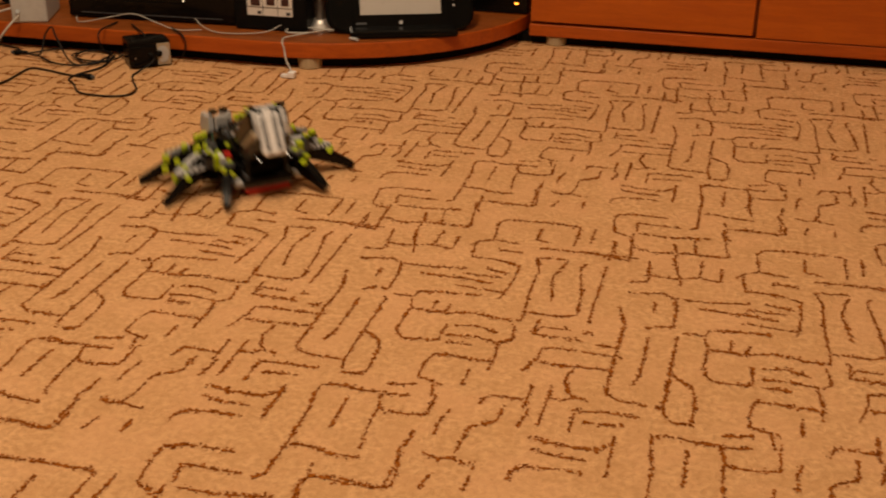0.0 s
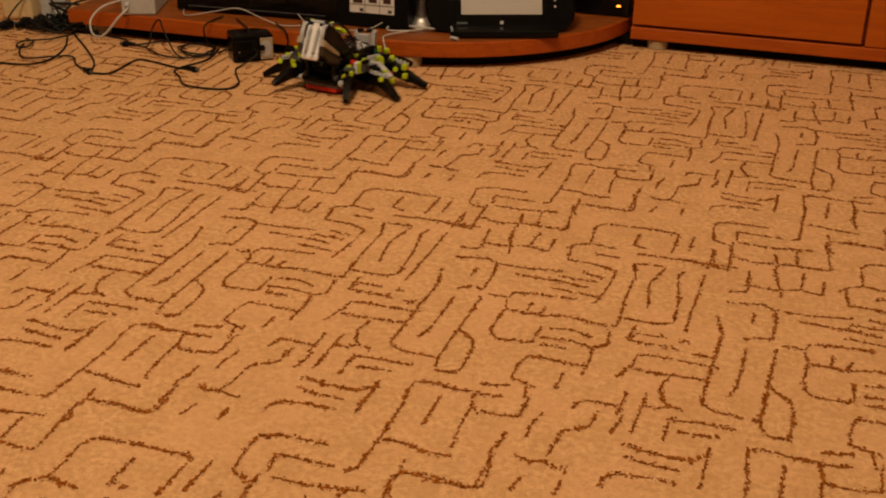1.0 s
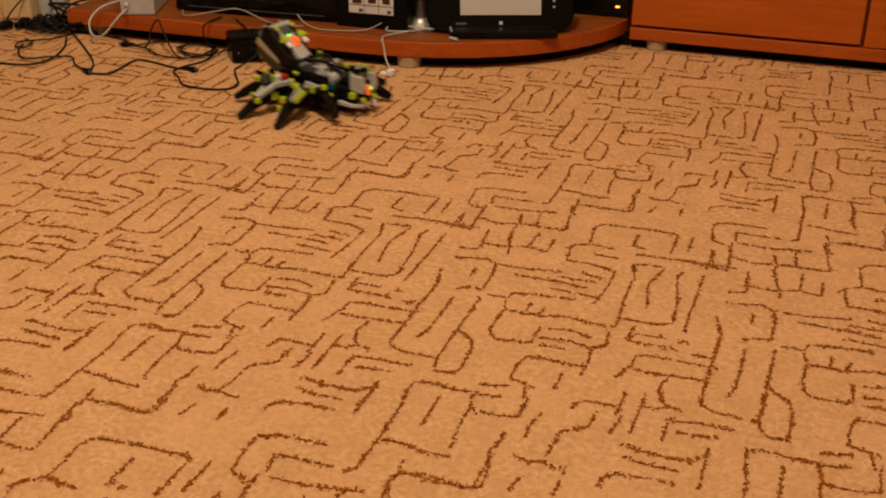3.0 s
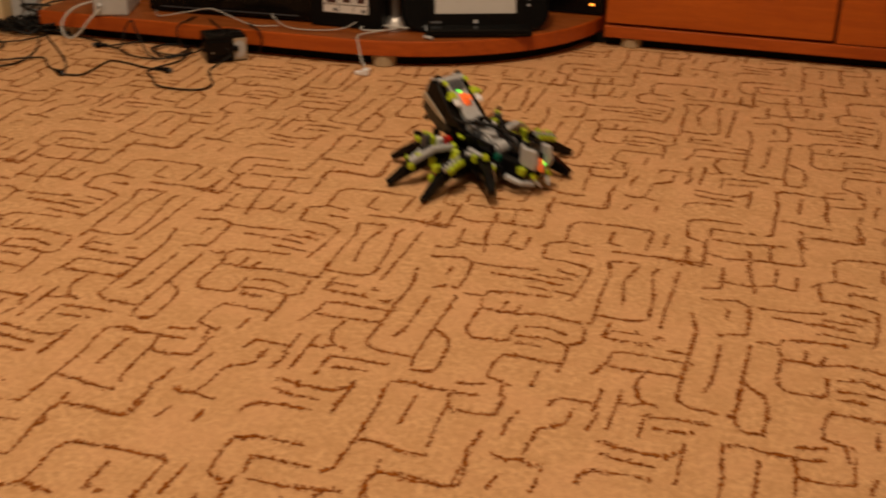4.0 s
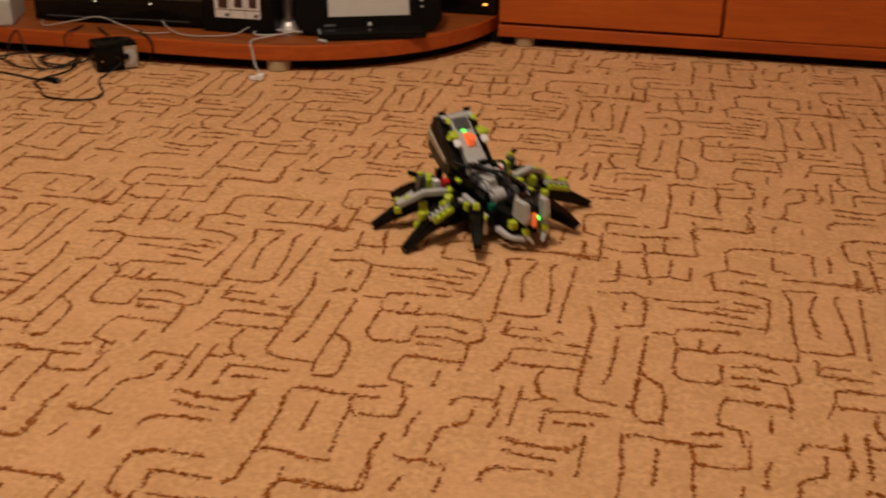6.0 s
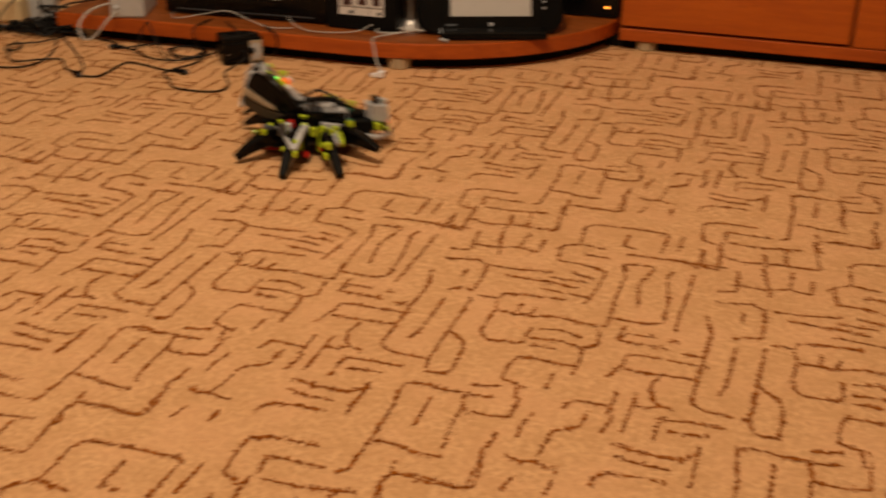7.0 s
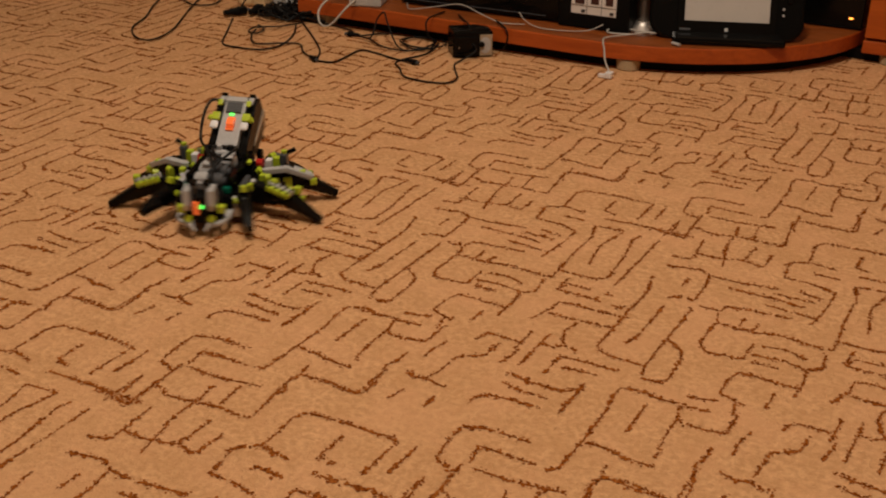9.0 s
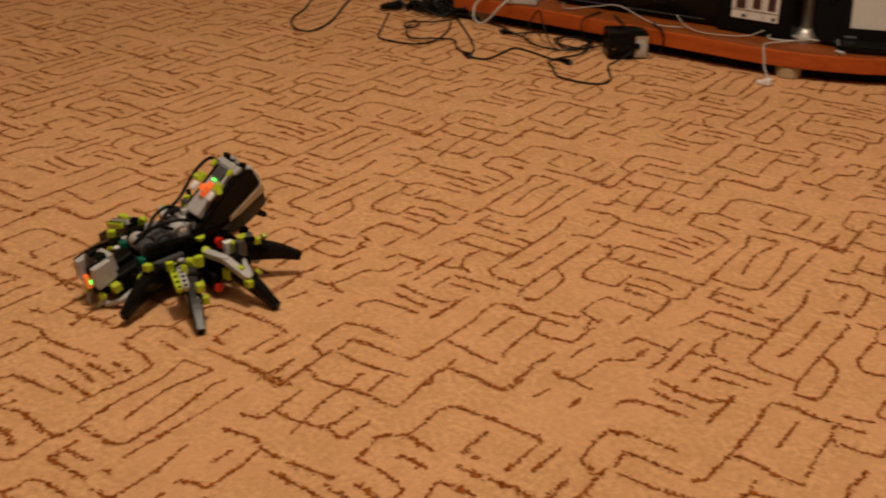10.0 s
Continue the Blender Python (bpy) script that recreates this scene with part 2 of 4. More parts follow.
WEAVE_U = Vector((math.cos(radians(-2.06)), math.sin(radians(-2.06))))
WEAVE_V = Vector((-math.sin(radians(-2.06)), math.cos(radians(-2.06))))
STEP = {"e": (1, 0), "w": (-1, 0), "n": (0, 1), "s": (0, -1)}


def motif_strokes():
    """The motif's lines: a start on the knot grid, then runs east, north, west and south."""
    strokes = []
    for row in MOTIF.strip().splitlines():
        start, moves = row.split(":")
        x, y = (float(v) for v in start.split())
        pts = [(x, y)]
        for run in moves.split():
            dx = dy = 0
            num = ""
            way = ""
            for ch in run + " ":
                if ch in STEP or ch == " ":
                    if way:
                        dx += STEP[way][0] * int(num)
                        dy += STEP[way][1] * int(num)
                    way, num = ch, ""
                else:
                    num += ch
            x, y = x + dx, y + dy
            pts.append((x, y))
        strokes.append([(a * REPEAT_U / 68, b * REPEAT_V / 138) for a, b in pts])
    return strokes


def rounded(pts):
    """Corners cut twice, ends kept, then cut into short pieces."""
    p = [np.array(q) for q in pts]
    for _ in range(2):
        out = [p[0]]
        for a, b in zip(p, p[1:]):
            out += [a * 0.92 + b * 0.08, a * 0.08 + b * 0.92]
        p = out + [p[-1]]
    fine = [p[0]]
    for a, b in zip(p, p[1:]):
        n = max(1, int(np.linalg.norm(b - a) / 0.004))
        fine += [a + (b - a) * k / n for k in range(1, n + 1)]
    return np.array(fine)


def build_carpet():
    x0, x1, y0, y1 = -3.3, 2.3, -2.0, 2.46
    bm = bmesh.new()
    nx, ny = 56, 48
    grid = [[bm.verts.new((x0 + (x1 - x0) * i / nx, y0 + (y1 - y0) * j / ny, 0)) for i in range(nx + 1)] for j in range(ny + 1)]
    for j in range(ny):
        for i in range(nx):
            bm.faces.new((grid[j][i], grid[j][i + 1], grid[j + 1][i + 1], grid[j + 1][i]))
    floor = part("floor", bm, CARPET)
    tagged(floor, "beige looped carpet with brown broken maze lines", "carpet", kind="structure")
    rng = np.random.default_rng(4)
    rings = [[] for _ in range(5)]
    bands, quads, base = [], [], 0
    pile = [[] for _ in range(4)]
    strokes = [rounded(s) for s in motif_strokes()]
    for i in range(-9, 8):
        for j in range(-3, 4):
            for s in strokes:
                q = s + np.array([i * REPEAT_U, j * REPEAT_V])
                mid = WEAVE_AT + WEAVE_U * q[0][0] + WEAVE_V * q[0][1]
                if not (x0 + 0.3 < mid.x < 1.3 and 0.1 < mid.y < 2.2):
                    continue
                n = len(q)
                way = np.gradient(q, axis=0)
                way /= np.maximum(1e-9, np.linalg.norm(way, axis=1))[:, None]
                side = np.stack([-way[:, 1], way[:, 0]], 1)
                wob = np.convolve(rng.normal(0, 0.0003, n + 8), np.ones(9) / 3, "valid")[:n]
                q = q + side * wob[:, None]
                # a thin core, then ragged tufts strung along it
                run = np.abs(way[:, 0])
                half = (0.0005 + 0.0008 * run) * rng.uniform(0.4, 1.25, n)
                for w in (-1, 1):
                    e = q + side * (half * w)[:, None]
                    bands.append(np.column_stack([e[:, :1] * np.array(WEAVE_U)[None] + e[:, 1:] * np.array(WEAVE_V)[None] + np.array(WEAVE_AT)[None], np.full(n, 0.00025)]))
                a = np.arange(n - 1) + base
                quads.append(np.column_stack([a + n, a + n + 1, a + 1, a])[rng.uniform(0, 1, n - 1) > 0.3])
                base += 2 * n
                # loops spread wider where the line runs along the weft
                reach = np.concatenate([[0], np.cumsum(np.linalg.norm(np.diff(q, axis=0), axis=1))])
                m = max(3, int(reach[-1] / 0.00095))
                at_run = np.sort(rng.uniform(0, reach[-1], m))
                knots = 2 + int(reach[-1] / 0.014)
                thick = np.interp(at_run, np.linspace(0, reach[-1], knots), rng.uniform(0.55, 1.2, knots))
                weft = np.abs(np.interp(at_run, reach, way[:, 0]))
                c = np.column_stack([np.interp(at_run, reach, q[:, 0]), np.interp(at_run, reach, q[:, 1])])
                c = c + rng.normal(0, 1, (m, 2)) * np.column_stack([0.0010 + 0.0003 * weft, 0.0009 + 0.0010 * weft]) * (0.6 + 0.4 * thick)[:, None]
                size = rng.uniform(0.0006, 0.0018, m) * thick
                spin = rng.uniform(0, 6.28, m)
                lift = rng.uniform(0.0003, 0.0009, m)
                long = rng.uniform(0.8, 1.9, m)
                for u in range(5):
                    a = 1.2566 * u
                    ex, ey = size * long * math.cos(a), size * math.sin(a) * rng.uniform(0.7, 1.2, m)
                    px = c[:, 0] + ex * np.cos(spin) - ey * np.sin(spin)
                    py = c[:, 1] + ex * np.sin(spin) + ey * np.cos(spin)
                    xy = px[:, None] * np.array(WEAVE_U)[None] + py[:, None] * np.array(WEAVE_V)[None] + np.array(WEAVE_AT)[None]
                    rings[u].append(np.column_stack([xy, lift]))
                # the pale pile that stands on both sides of the groove
                m = max(2, int(reach[-1] / 0.0021))
                at_run = rng.uniform(0, reach[-1], m)
                off = rng.choice([-1, 1], m) * (0.0022 + 0.0011 * np.abs(np.interp(at_run, reach, way[:, 0])) + rng.normal(0, 0.0006, m))
                c = np.column_stack([np.interp(at_run, reach, q[:, k]) + off * np.interp(at_run, reach, side[:, k]) for k in (0, 1)])
                c = c[:, :1] * np.array(WEAVE_U)[None] + c[:, 1:] * np.array(WEAVE_V)[None] + np.array(WEAVE_AT)[None]
                size, spin = rng.uniform(0.0010, 0.0020, m), rng.uniform(0, 6.28, m)
                for u in range(3):
                    pile[u].append(np.column_stack([c[:, 0] + size * np.cos(spin + 2.094 * u), c[:, 1] + size * np.sin(spin + 2.094 * u), np.full(m, -0.0002)]))
                pile[3].append(np.column_stack([c + rng.normal(0, 0.0006, (m, 2)), rng.uniform(0.0008, 0.0021, m)]))
    rings = [np.concatenate(r) for r in rings]
    count = len(rings[0])
    me = bpy.data.meshes.new("woven_lines")
    me.from_pydata(np.concatenate([*bands, np.stack(rings, 1).reshape(-1, 3)]).tolist(), [],
                   np.concatenate(quads).tolist() + (np.arange(5 * count) + base).reshape(-1, 5).tolist())
    me.materials.append(CARPET_LINE)
    lines = new("woven_lines", me)
    lines.parent = floor
    tagged(lines, "brown tufted lines of the carpet's maze pattern", kind="stuff")
    pile = np.stack([np.concatenate(r) for r in pile], 1)
    a = np.arange(len(pile))[:, None] * 4
    me = bpy.data.meshes.new("standing_pile")
    me.from_pydata(pile.reshape(-1, 3).tolist(), [], np.concatenate([a + np.array([f]) for f in ((0, 1, 3), (1, 2, 3), (2, 0, 3))]).tolist())
    me.materials.append(CARPET)
    for p in me.polygons:
        p.use_smooth = True
    tufts = new("standing_pile", me)
    tufts.parent = floor
    tagged(tufts, "beige pile standing beside the carpet's brown lines", kind="stuff")


build_carpet()


# ---- the room's shell ----
def build_room():
    tagged(part("wall_north", box(-3.4, 2.4, 2.47, 2.62, -0.02, 2.6), WALLPAPER), "plain pale wall behind the low furniture", "wall", kind="structure")
    tagged(part("wall_south", box(-3.4, 2.4, -2.2, -2.05, -0.02, 2.6), WALLPAPER), "plain pale wall behind the camera", "wall", kind="structure")
    tagged(part("wall_west", box(-3.5, -3.35, -2.2, 2.62, -0.02, 2.6), WALLPAPER), "plain pale side wall", "wall", kind="structure")
    tagged(part("wall_east", box(2.35, 2.5, -2.2, 2.62, -0.02, 2.6), WALLPAPER), "plain pale side wall", "wall", kind="structure")
    tagged(part("ceiling", box(-3.5, 2.5, -2.2, 2.62, 2.6, 2.7), PLASTER), "plain white ceiling", "ceiling", kind="structure")


build_room()


# ---- low furniture ----
def build_shelf():
    """A low board of three centimetres with a rounded end, on plastic feet."""
    shelf = tagged(new("low_shelf"), "low cherry veneer shelf board with a rounded front end", "shelf")
    outline = [(-1.312, 2.455), (-1.312, 1.795), (-0.735, 1.795)]
    for k in range(1, 17):
        a = radians(90 * k / 16)
        outline.append((-0.735 + 0.412 * math.sin(a), 2.160 - 0.365 * math.cos(a)))
    outline.append((-0.323, 2.455))
    bm = bmesh.new()
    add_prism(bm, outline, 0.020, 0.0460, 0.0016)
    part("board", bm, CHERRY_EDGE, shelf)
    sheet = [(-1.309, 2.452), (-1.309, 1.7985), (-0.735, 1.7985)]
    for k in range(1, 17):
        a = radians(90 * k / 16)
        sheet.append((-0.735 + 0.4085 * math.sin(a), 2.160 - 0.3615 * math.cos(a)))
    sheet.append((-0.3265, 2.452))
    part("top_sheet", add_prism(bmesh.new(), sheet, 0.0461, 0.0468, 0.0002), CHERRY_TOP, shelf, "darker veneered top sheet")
    inner = [(-1.292, 2.44), (-1.292, 1.822), (-0.735, 1.822)]
    for k in range(1, 17):
        a = radians(90 * k / 16)
        inner.append((-0.735 + 0.388 * math.sin(a), 2.160 - 0.338 * math.cos(a)))
    inner.append((-0.347, 2.44))
    # black block added so the gap under the board reads as deep shade
    part("gap_shade", add_prism(bmesh.new(), inner, 0.0, 0.0198), BLACK_MATT, shelf, "dark block added for the shade under the board")
    for x, y in ((-0.657, 1.824), (-1.262, 1.824), (-1.27, 2.35), (-0.72, 2.35)):
        bm = bmesh.new()
        add_lathe(bm, [(0.019, 0.0), (0.0205, 0.002), (0.0205, 0.018), (0.019, 0.0199)], 20, pose(x, y, 0))
        part("foot", bm, FOOT, shelf, "round greyish plastic foot")


build_shelf()


def build_cabinet():
    """Chest with drawer fronts over a narrow bottom board."""
    cab = tagged(new("drawer_cabinet"), "wide cherry veneer cabinet with flush drawer fronts", "cabinet")
    front = 2.058
    part("bottom_board", box(-0.3195, 2.2, front, 2.455, 0.018, 0.0395, bevel=0.0015), CHERRY_EDGE, cab)
    part("carcass", box(-0.3195, 2.2, front + 0.022, 2.45, 0.040, 0.70, bevel=0.001), CHERRY, cab)
    part("drawer_front", box(-0.318, 0.073, front + 0.001, front + 0.0195, 0.0445, 0.31, bevel=0.0015), CHERRY, cab)
    part("drawer_front", box(0.079, 0.70, front + 0.001, front + 0.0195, 0.0412, 0.31, bevel=0.0015), CHERRY, cab)
    part("drawer_front", box(0.706, 1.30, front + 0.001, front + 0.0195, 0.0445, 0.31, bevel=0.0015), CHERRY, cab)
    # same added black block here, standing in for shade below the cabinet
    part("gap_shade", box(-0.345, 2.19, front + 0.024, 2.44, 0.0, 0.0178), BLACK_MATT, cab, "dark block added for the shade under the cabinet")
    for x in (-0.272, 0.40, 1.0):
        bm = bmesh.new()
        add_lathe(bm, [(0.017, 0.0), (0.0185, 0.002), (0.0185, 0.016), (0.017, 0.0179)], 20, pose(x, front + 0.0215, 0))
        part("foot", bm, FOOT, cab, "round greyish plastic foot")


build_cabinet()


# ---- things on the shelf ----
TOP = 0.047


def placed(x, y, z, turn, size):
    return pose(x, y, z, 0, 0, turn) @ Matrix.Diagonal((size, size, size, 1))


def build_player():
    p = tagged(new("disc_player"), "flat glossy black player with a disc tray on the shelf", "player")
    p.matrix_basis = placed(-0.970, 1.985, TOP, 3, 0.88)
    part("case", box(-0.175, 0.175, -0.13, 0.13, 0.006, 0.052, bevel=0.002), BLACK, p)
    part("fascia", box(-0.177, 0.177, -0.139, -0.131, 0.004, 0.054, bevel=0.002), BLACK_GLOSS, p)
    part("disc_tray", box(-0.06, 0.07, -0.142, -0.1395, 0.030, 0.040, bevel=0.0008), BLACK_GLOSS, p)
    part("trim_strip", box(-0.15, 0.15, -0.1415, -0.1395, 0.012, 0.0135), DARK_GREY, p)
    # two reflected highlights, set in as glowing dots
    for x in (-0.045, 0.070):
        part("fascia_glint", box(x - 0.0015, x + 0.0015, -0.1410, -0.1392, 0.0440, 0.0470, bevel=0.0005), GLINT_WHITE, p, "tiny glowing dot for a reflection on the fascia")
    for x in (-0.14, 0.14):
        bm = bmesh.new()
        add_lathe(bm, [(0.014, 0.0), (0.015, 0.002), (0.013, 0.0055)], 16, pose(x, -0.09, 0))
        part("foot", bm, BLACK_MATT, p)


def build_black_box():
    p = tagged(new("media_box"), "upright matt black box with a white sticker on its front", "box")
    p.matrix_basis = placed(-0.743, 1.966, TOP, 1, 0.85)
    part("case", box(-0.075, 0.078, -0.125, 0.125, 0, 0.19, bevel=0.004), BLACK_MATT, p)
    s = part("sticker", box(-0.046, 0.050, -0.1262, -0.1253, 0.031, 0.085), PAPER, p, "white sticker with dark printed fields")
    for a, b, c, d in ((-0.044, -0.014, 0.043, 0.083), (-0.010, 0.017, 0.045, 0.083), (0.021, 0.047, 0.045, 0.083)):
        part("print", box(a + 0.006, b - 0.004, -0.1270, -0.1264, c + 0.008, d), MAROON, s)
    for a, b, c, d in ((-0.013, -0.012, 0.032, 0.084), (0.0185, 0.0195, 0.032, 0.084), (-0.045, 0.049, 0.0475, 0.0485)):
        part("print", box(a, b, -0.1270, -0.1264, c, d), INK, s)
    for x in (-0.020, 0.041):
        part("print", box(x - 0.004, x + 0.004, -0.1270, -0.1264, 0.034, 0.040), INK, s)


def build_pole():
    p = tagged(new("steel_stand"), "brushed steel pole on a small flared round base", "stand")
    p.matrix_basis = placed(-0.664, 1.905, TOP, 0, 0.9)
    bm = bmesh.new()
    add_lathe(bm, [(0.031, 0), (0.032, 0.002), (0.029, 0.005), (0.020, 0.010), (0.0150, 0.015), (0.0138, 0.018)], 28)
    part("base", bm, STEEL, p, smooth=True)
    bm = bmesh.new()
    add_rod(bm, (0, 0, 0.0181), (0, 0, 0.40), 0.0112, n=24)
    part("pole", bm, STEEL, p, smooth=True)


def build_gamepad():
    """A tablet-like controller leaning back in a low cradle."""
    p = tagged(new("game_controller"), "black tablet game controller with a pale screen in a cradle", "controller")
    p.matrix_basis = placed(-0.519, 1.908, TOP, 21, 0.985)
    lean = pose(0, -0.004, 0.0, 66, 0, 0)
    out = []
    w, h, r = 0.130, 0.133, 0.045
    for cx, cy, a0 in ((w - r, r * 0.7, -90), (w - r, h - r, 0), (-w + r, h - r, 90), (-w + r, r * 0.7, 180)):
        for k in range(7):
            a = radians(a0 + 15 * k)
            out.append((cx + r * math.cos(a), cy + (r if cy > 0.05 else r * 0.7) * math.sin(a)))
    bm = bmesh.new()
    add_prism(bm, out, -0.022, 0.0, 0.005, lean)
    body = part("body", bm, BLACK, p)
    part("bezel", add_box(bmesh.new(), -0.083, 0.083, 0.005, 0.128, 0.0004, 0.0016, 0.0006, lean), BLACK_GLOSS, p)
    part("screen", add_box(bmesh.new(), -0.0710, 0.0710, 0.0330, 0.1185, 0.0018, 0.0026, 0, lean), SCREEN, p, "pale unlit screen")
    for x, y in ((0.094, 0.047), (0.094, 0.058)):
        bm = bmesh.new()
        add_lathe(bm, [(0.0022, 0), (0.0022, 0.0016), (0.0014, 0.0022)], 10, lean @ pose(x, y, 0.0004))
        part("button", bm, LIGHT_GREY, p)
    for x, y in ((0.104, 0.090), (0.113, 0.081), (0.095, 0.081), (0.104, 0.072)):
        bm = bmesh.new()
        add_lathe(bm, [(0.0052, 0), (0.0052, 0.0020), (0.004, 0.003)], 14, lean @ pose(x, y, 0.0004))
        part("button", bm, BLACK_GLOSS, p)
    part("cross_pad", add_box(add_box(bmesh.new(), -0.115, -0.091, 0.078, 0.085, 0.0004, 0.003, 0.0008, lean), -0.1065, -0.0995, 0.0695, 0.0935, 0.0005, 0.0031, 0.0008, lean), BLACK, p)
    part("marking", add_box(bmesh.new(), -0.079, -0.060, 0.0165, 0.0200, 0.0017, 0.0021, 0, lean), DARK_GREY, p)
    part("home_button", add_box(bmesh.new(), -0.003, 0.003, 0.0160, 0.0220, 0.0017, 0.0026, 0.0004, lean), LIGHT_GREY, p)
    cradle = bmesh.new()
    add_box(cradle, -0.092, 0.096, -0.040, 0.050, 0.0, 0.013, 0.005)
    part("cradle", cradle, BLACK, p, "black charging cradle")
    bm = bmesh.new()
    add_rod(bm, (-0.092, -0.042, 0.004), (-0.080, -0.054, 0.004), 0.0026, 0.0030, 10)
    part("stylus_tip", bm, LIGHT_GREY, p)


def build_standby_box():
    p = tagged(new("set_top_box"), "small black box with an orange standby light", "set-top box")
    p.matrix_basis = placed(-0.390, 2.21, TOP, 0, 0.88)
    part("case", box(-0.075, 0.068, -0.13, 0.13, 0.004, 0.085, bevel=0.003), BLACK, p)
    part("fascia", box(-0.076, 0.069, -0.137, -0.131, 0.003, 0.086, bevel=0.002), BLACK_GLOSS, p)
    part("standby_light", box(0.042, 0.050, -0.1395, -0.1375, 0.0215, 0.0248, bevel=0.0006), ORANGE_LED, p, "glowing orange light")
    part("foot", box(-0.06, 0.05, -0.10, 0.10, 0.0, 0.0036), BLACK_MATT, p)


def build_dark_device():
    p = tagged(new("network_box"), "small matt black box standing at the shelf's end", "box")
    p.matrix_basis = placed(-1.262, 1.995, TOP, 6, 1.0)
    part("case", box(-0.036, 0.040, -0.085, 0.09, 0.003, 0.11, bevel=0.004), BLACK_MATT, p)
    part("foot", box(-0.030, 0.034, -0.08, 0.08, 0.0, 0.0026), BLACK_MATT, p)
    part("rim", box(-0.037, 0.041, -0.0875, -0.0855, 0.012, 0.018), DARK_GREY, p)


def build_grey_box():
    p = tagged(new("power_block"), "pale grey plastic power block on the shelf", "power supply")
    p.matrix_basis = placed(-1.180, 1.845, TOP, 18, 0.85)
    part("case", box(-0.036, 0.036, -0.058, 0.062, 0, 0.055, bevel=0.004), GREY_BOX, p)
    bm = bmesh.new()
    add_rod(bm, (-0.022, -0.0585, 0.024), (-0.022, -0.068, 0.020), 0.005, 0.0038, 12)
    part("strain_relief", bm, LIGHT_GREY, p)


for make in (build_player, build_black_box, build_pole, build_gamepad, build_standby_box, build_dark_device, build_grey_box):
    make()


# ---- things on the carpet beside the shelf ----
def build_adapter():
    p = tagged(new("mains_adapter"), "black mains adapter with a pale socket face on the carpet", "adapter")
    p.matrix_basis = placed(-0.930, 1.768, 0.001, 38.7, 0.86)
    bm = bmesh.new()
    add_box(bm, -0.041, 0.041, -0.030, 0.032, 0, 0.052, 0.004)
    add_box(bm, -0.038, 0.012, -0.036, -0.028, 0.004, 0.044, 0.003)
    part("case", bm, BLACK, p)
    f = part("socket_face", box(0.0135, 0.039, -0.0322, -0.0305, 0.003, 0.046, bevel=0.0006), TAN, p, "pale grey socket plate")
    bm = bmesh.new()
    add_lathe(bm, [(0.017, 0), (0.017, 0.001), (0.014, 0.0016)], 20, pose(0.0245, -0.0322, 0.024) @ pose(0, 0, 0, 90) @ Matrix.Diagonal((0.7, 1, 1, 1)))
    part("disc", bm, LIGHT_GREY, f)
    bm = bmesh.new()
    add_lathe(bm, [(0.006, 0), (0.006, 0.004), (0.004, 0.005)], 14, pose(0.0165, -0.0335, 0.027) @ pose(0, 0, 0, 90))
    part("hole", bm, BLACK_MATT, f)
    bm = bmesh.new()
    add_lathe(bm, [(0.0016, 0), (0.0016, 0.001)], 8, pose(-0.03, -0.0362, 0.022) @ pose(0, 0, 0, 90))
    part("screw", bm, STEEL, p)


def build_power_strip():
    p = tagged(new("power_strip"), "cream power strip with plugs lying on the carpet", "power strip")
    p.matrix_basis = placed(-1.466, 1.866, 0.001, 10, 1.0)
    part("case", box(-0.030, 0.030, -0.022, 0.24, 0, 0.047, bevel=0.006), CREAM, p)
    for y in (0.03, 0.10, 0.17):
        bm = bmesh.new()
        add_lathe(bm, [(0.019, 0), (0.019, 0.0012), (0.0165, 0.0012), (0.015, 0.0004)], 20, pose(0, y, 0.0471))
        part("socket", bm, CREAM, p)
    for y, mat in ((0.10, BLACK_MATT), (0.17, LIGHT_GREY)):
        bm = bmesh.new()
        add_box(bm, -0.018, 0.018, y - 0.018, y + 0.018, 0.0485, 0.080, 0.006)
        part("plug", bm, mat, p)
    p = tagged(new("plug_adapter"), "pale grey plug adapter lying among black cables", "adapter")
    p.matrix_basis = placed(-1.396, 1.872, 0.001, 24, 1.0)
    part("case", box(-0.024, 0.024, -0.014, 0.040, 0, 0.052, bevel=0.005), GREY_BOX, p)
    bm = bmesh.new()
    add_rod(bm, (0.004, -0.0145, 0.018), (0.000, -0.030, 0.012), 0.006, 0.004, 12)
    part("strain_relief", bm, LIGHT_GREY, p)


def build_plug(x, y, turn, label, z=0.0075, size=1.0):
    p = tagged(new("loose_plug"), label, "plug", "plugs on the carpet")
    p.matrix_basis = pose(x, y, z, 0, 0, turn)
    bm = bmesh.new()
    add_rod(bm, (-0.018 * size, 0, 0), (0.010 * size, 0, 0), 0.0042 * size, 0.0072 * size, 12)
    add_box(bm, 0.008 * size, 0.022 * size, -0.0075 * size, 0.0075 * size, -0.006, 0.0065 * size, 0.002)
    part("grip", bm, BLACK_MATT, p)
    bm = bmesh.new()
    add_rod(bm, (0.022 * size, 0, 0), (0.030 * size, 0, 0), 0.003, 0.003, 10)
    part("tip", bm, DARK_GREY, p)


def cable(name, label, pts, r, mat):
    bm = bmesh.new()
    add_tube(bm, pts, r)
    ob = part(name, bm, mat, smooth=True)
    return tagged(ob, label, "cable")


def flat(r, *pts):
    return [(x, y, r + 0.0012) for x, y in pts]


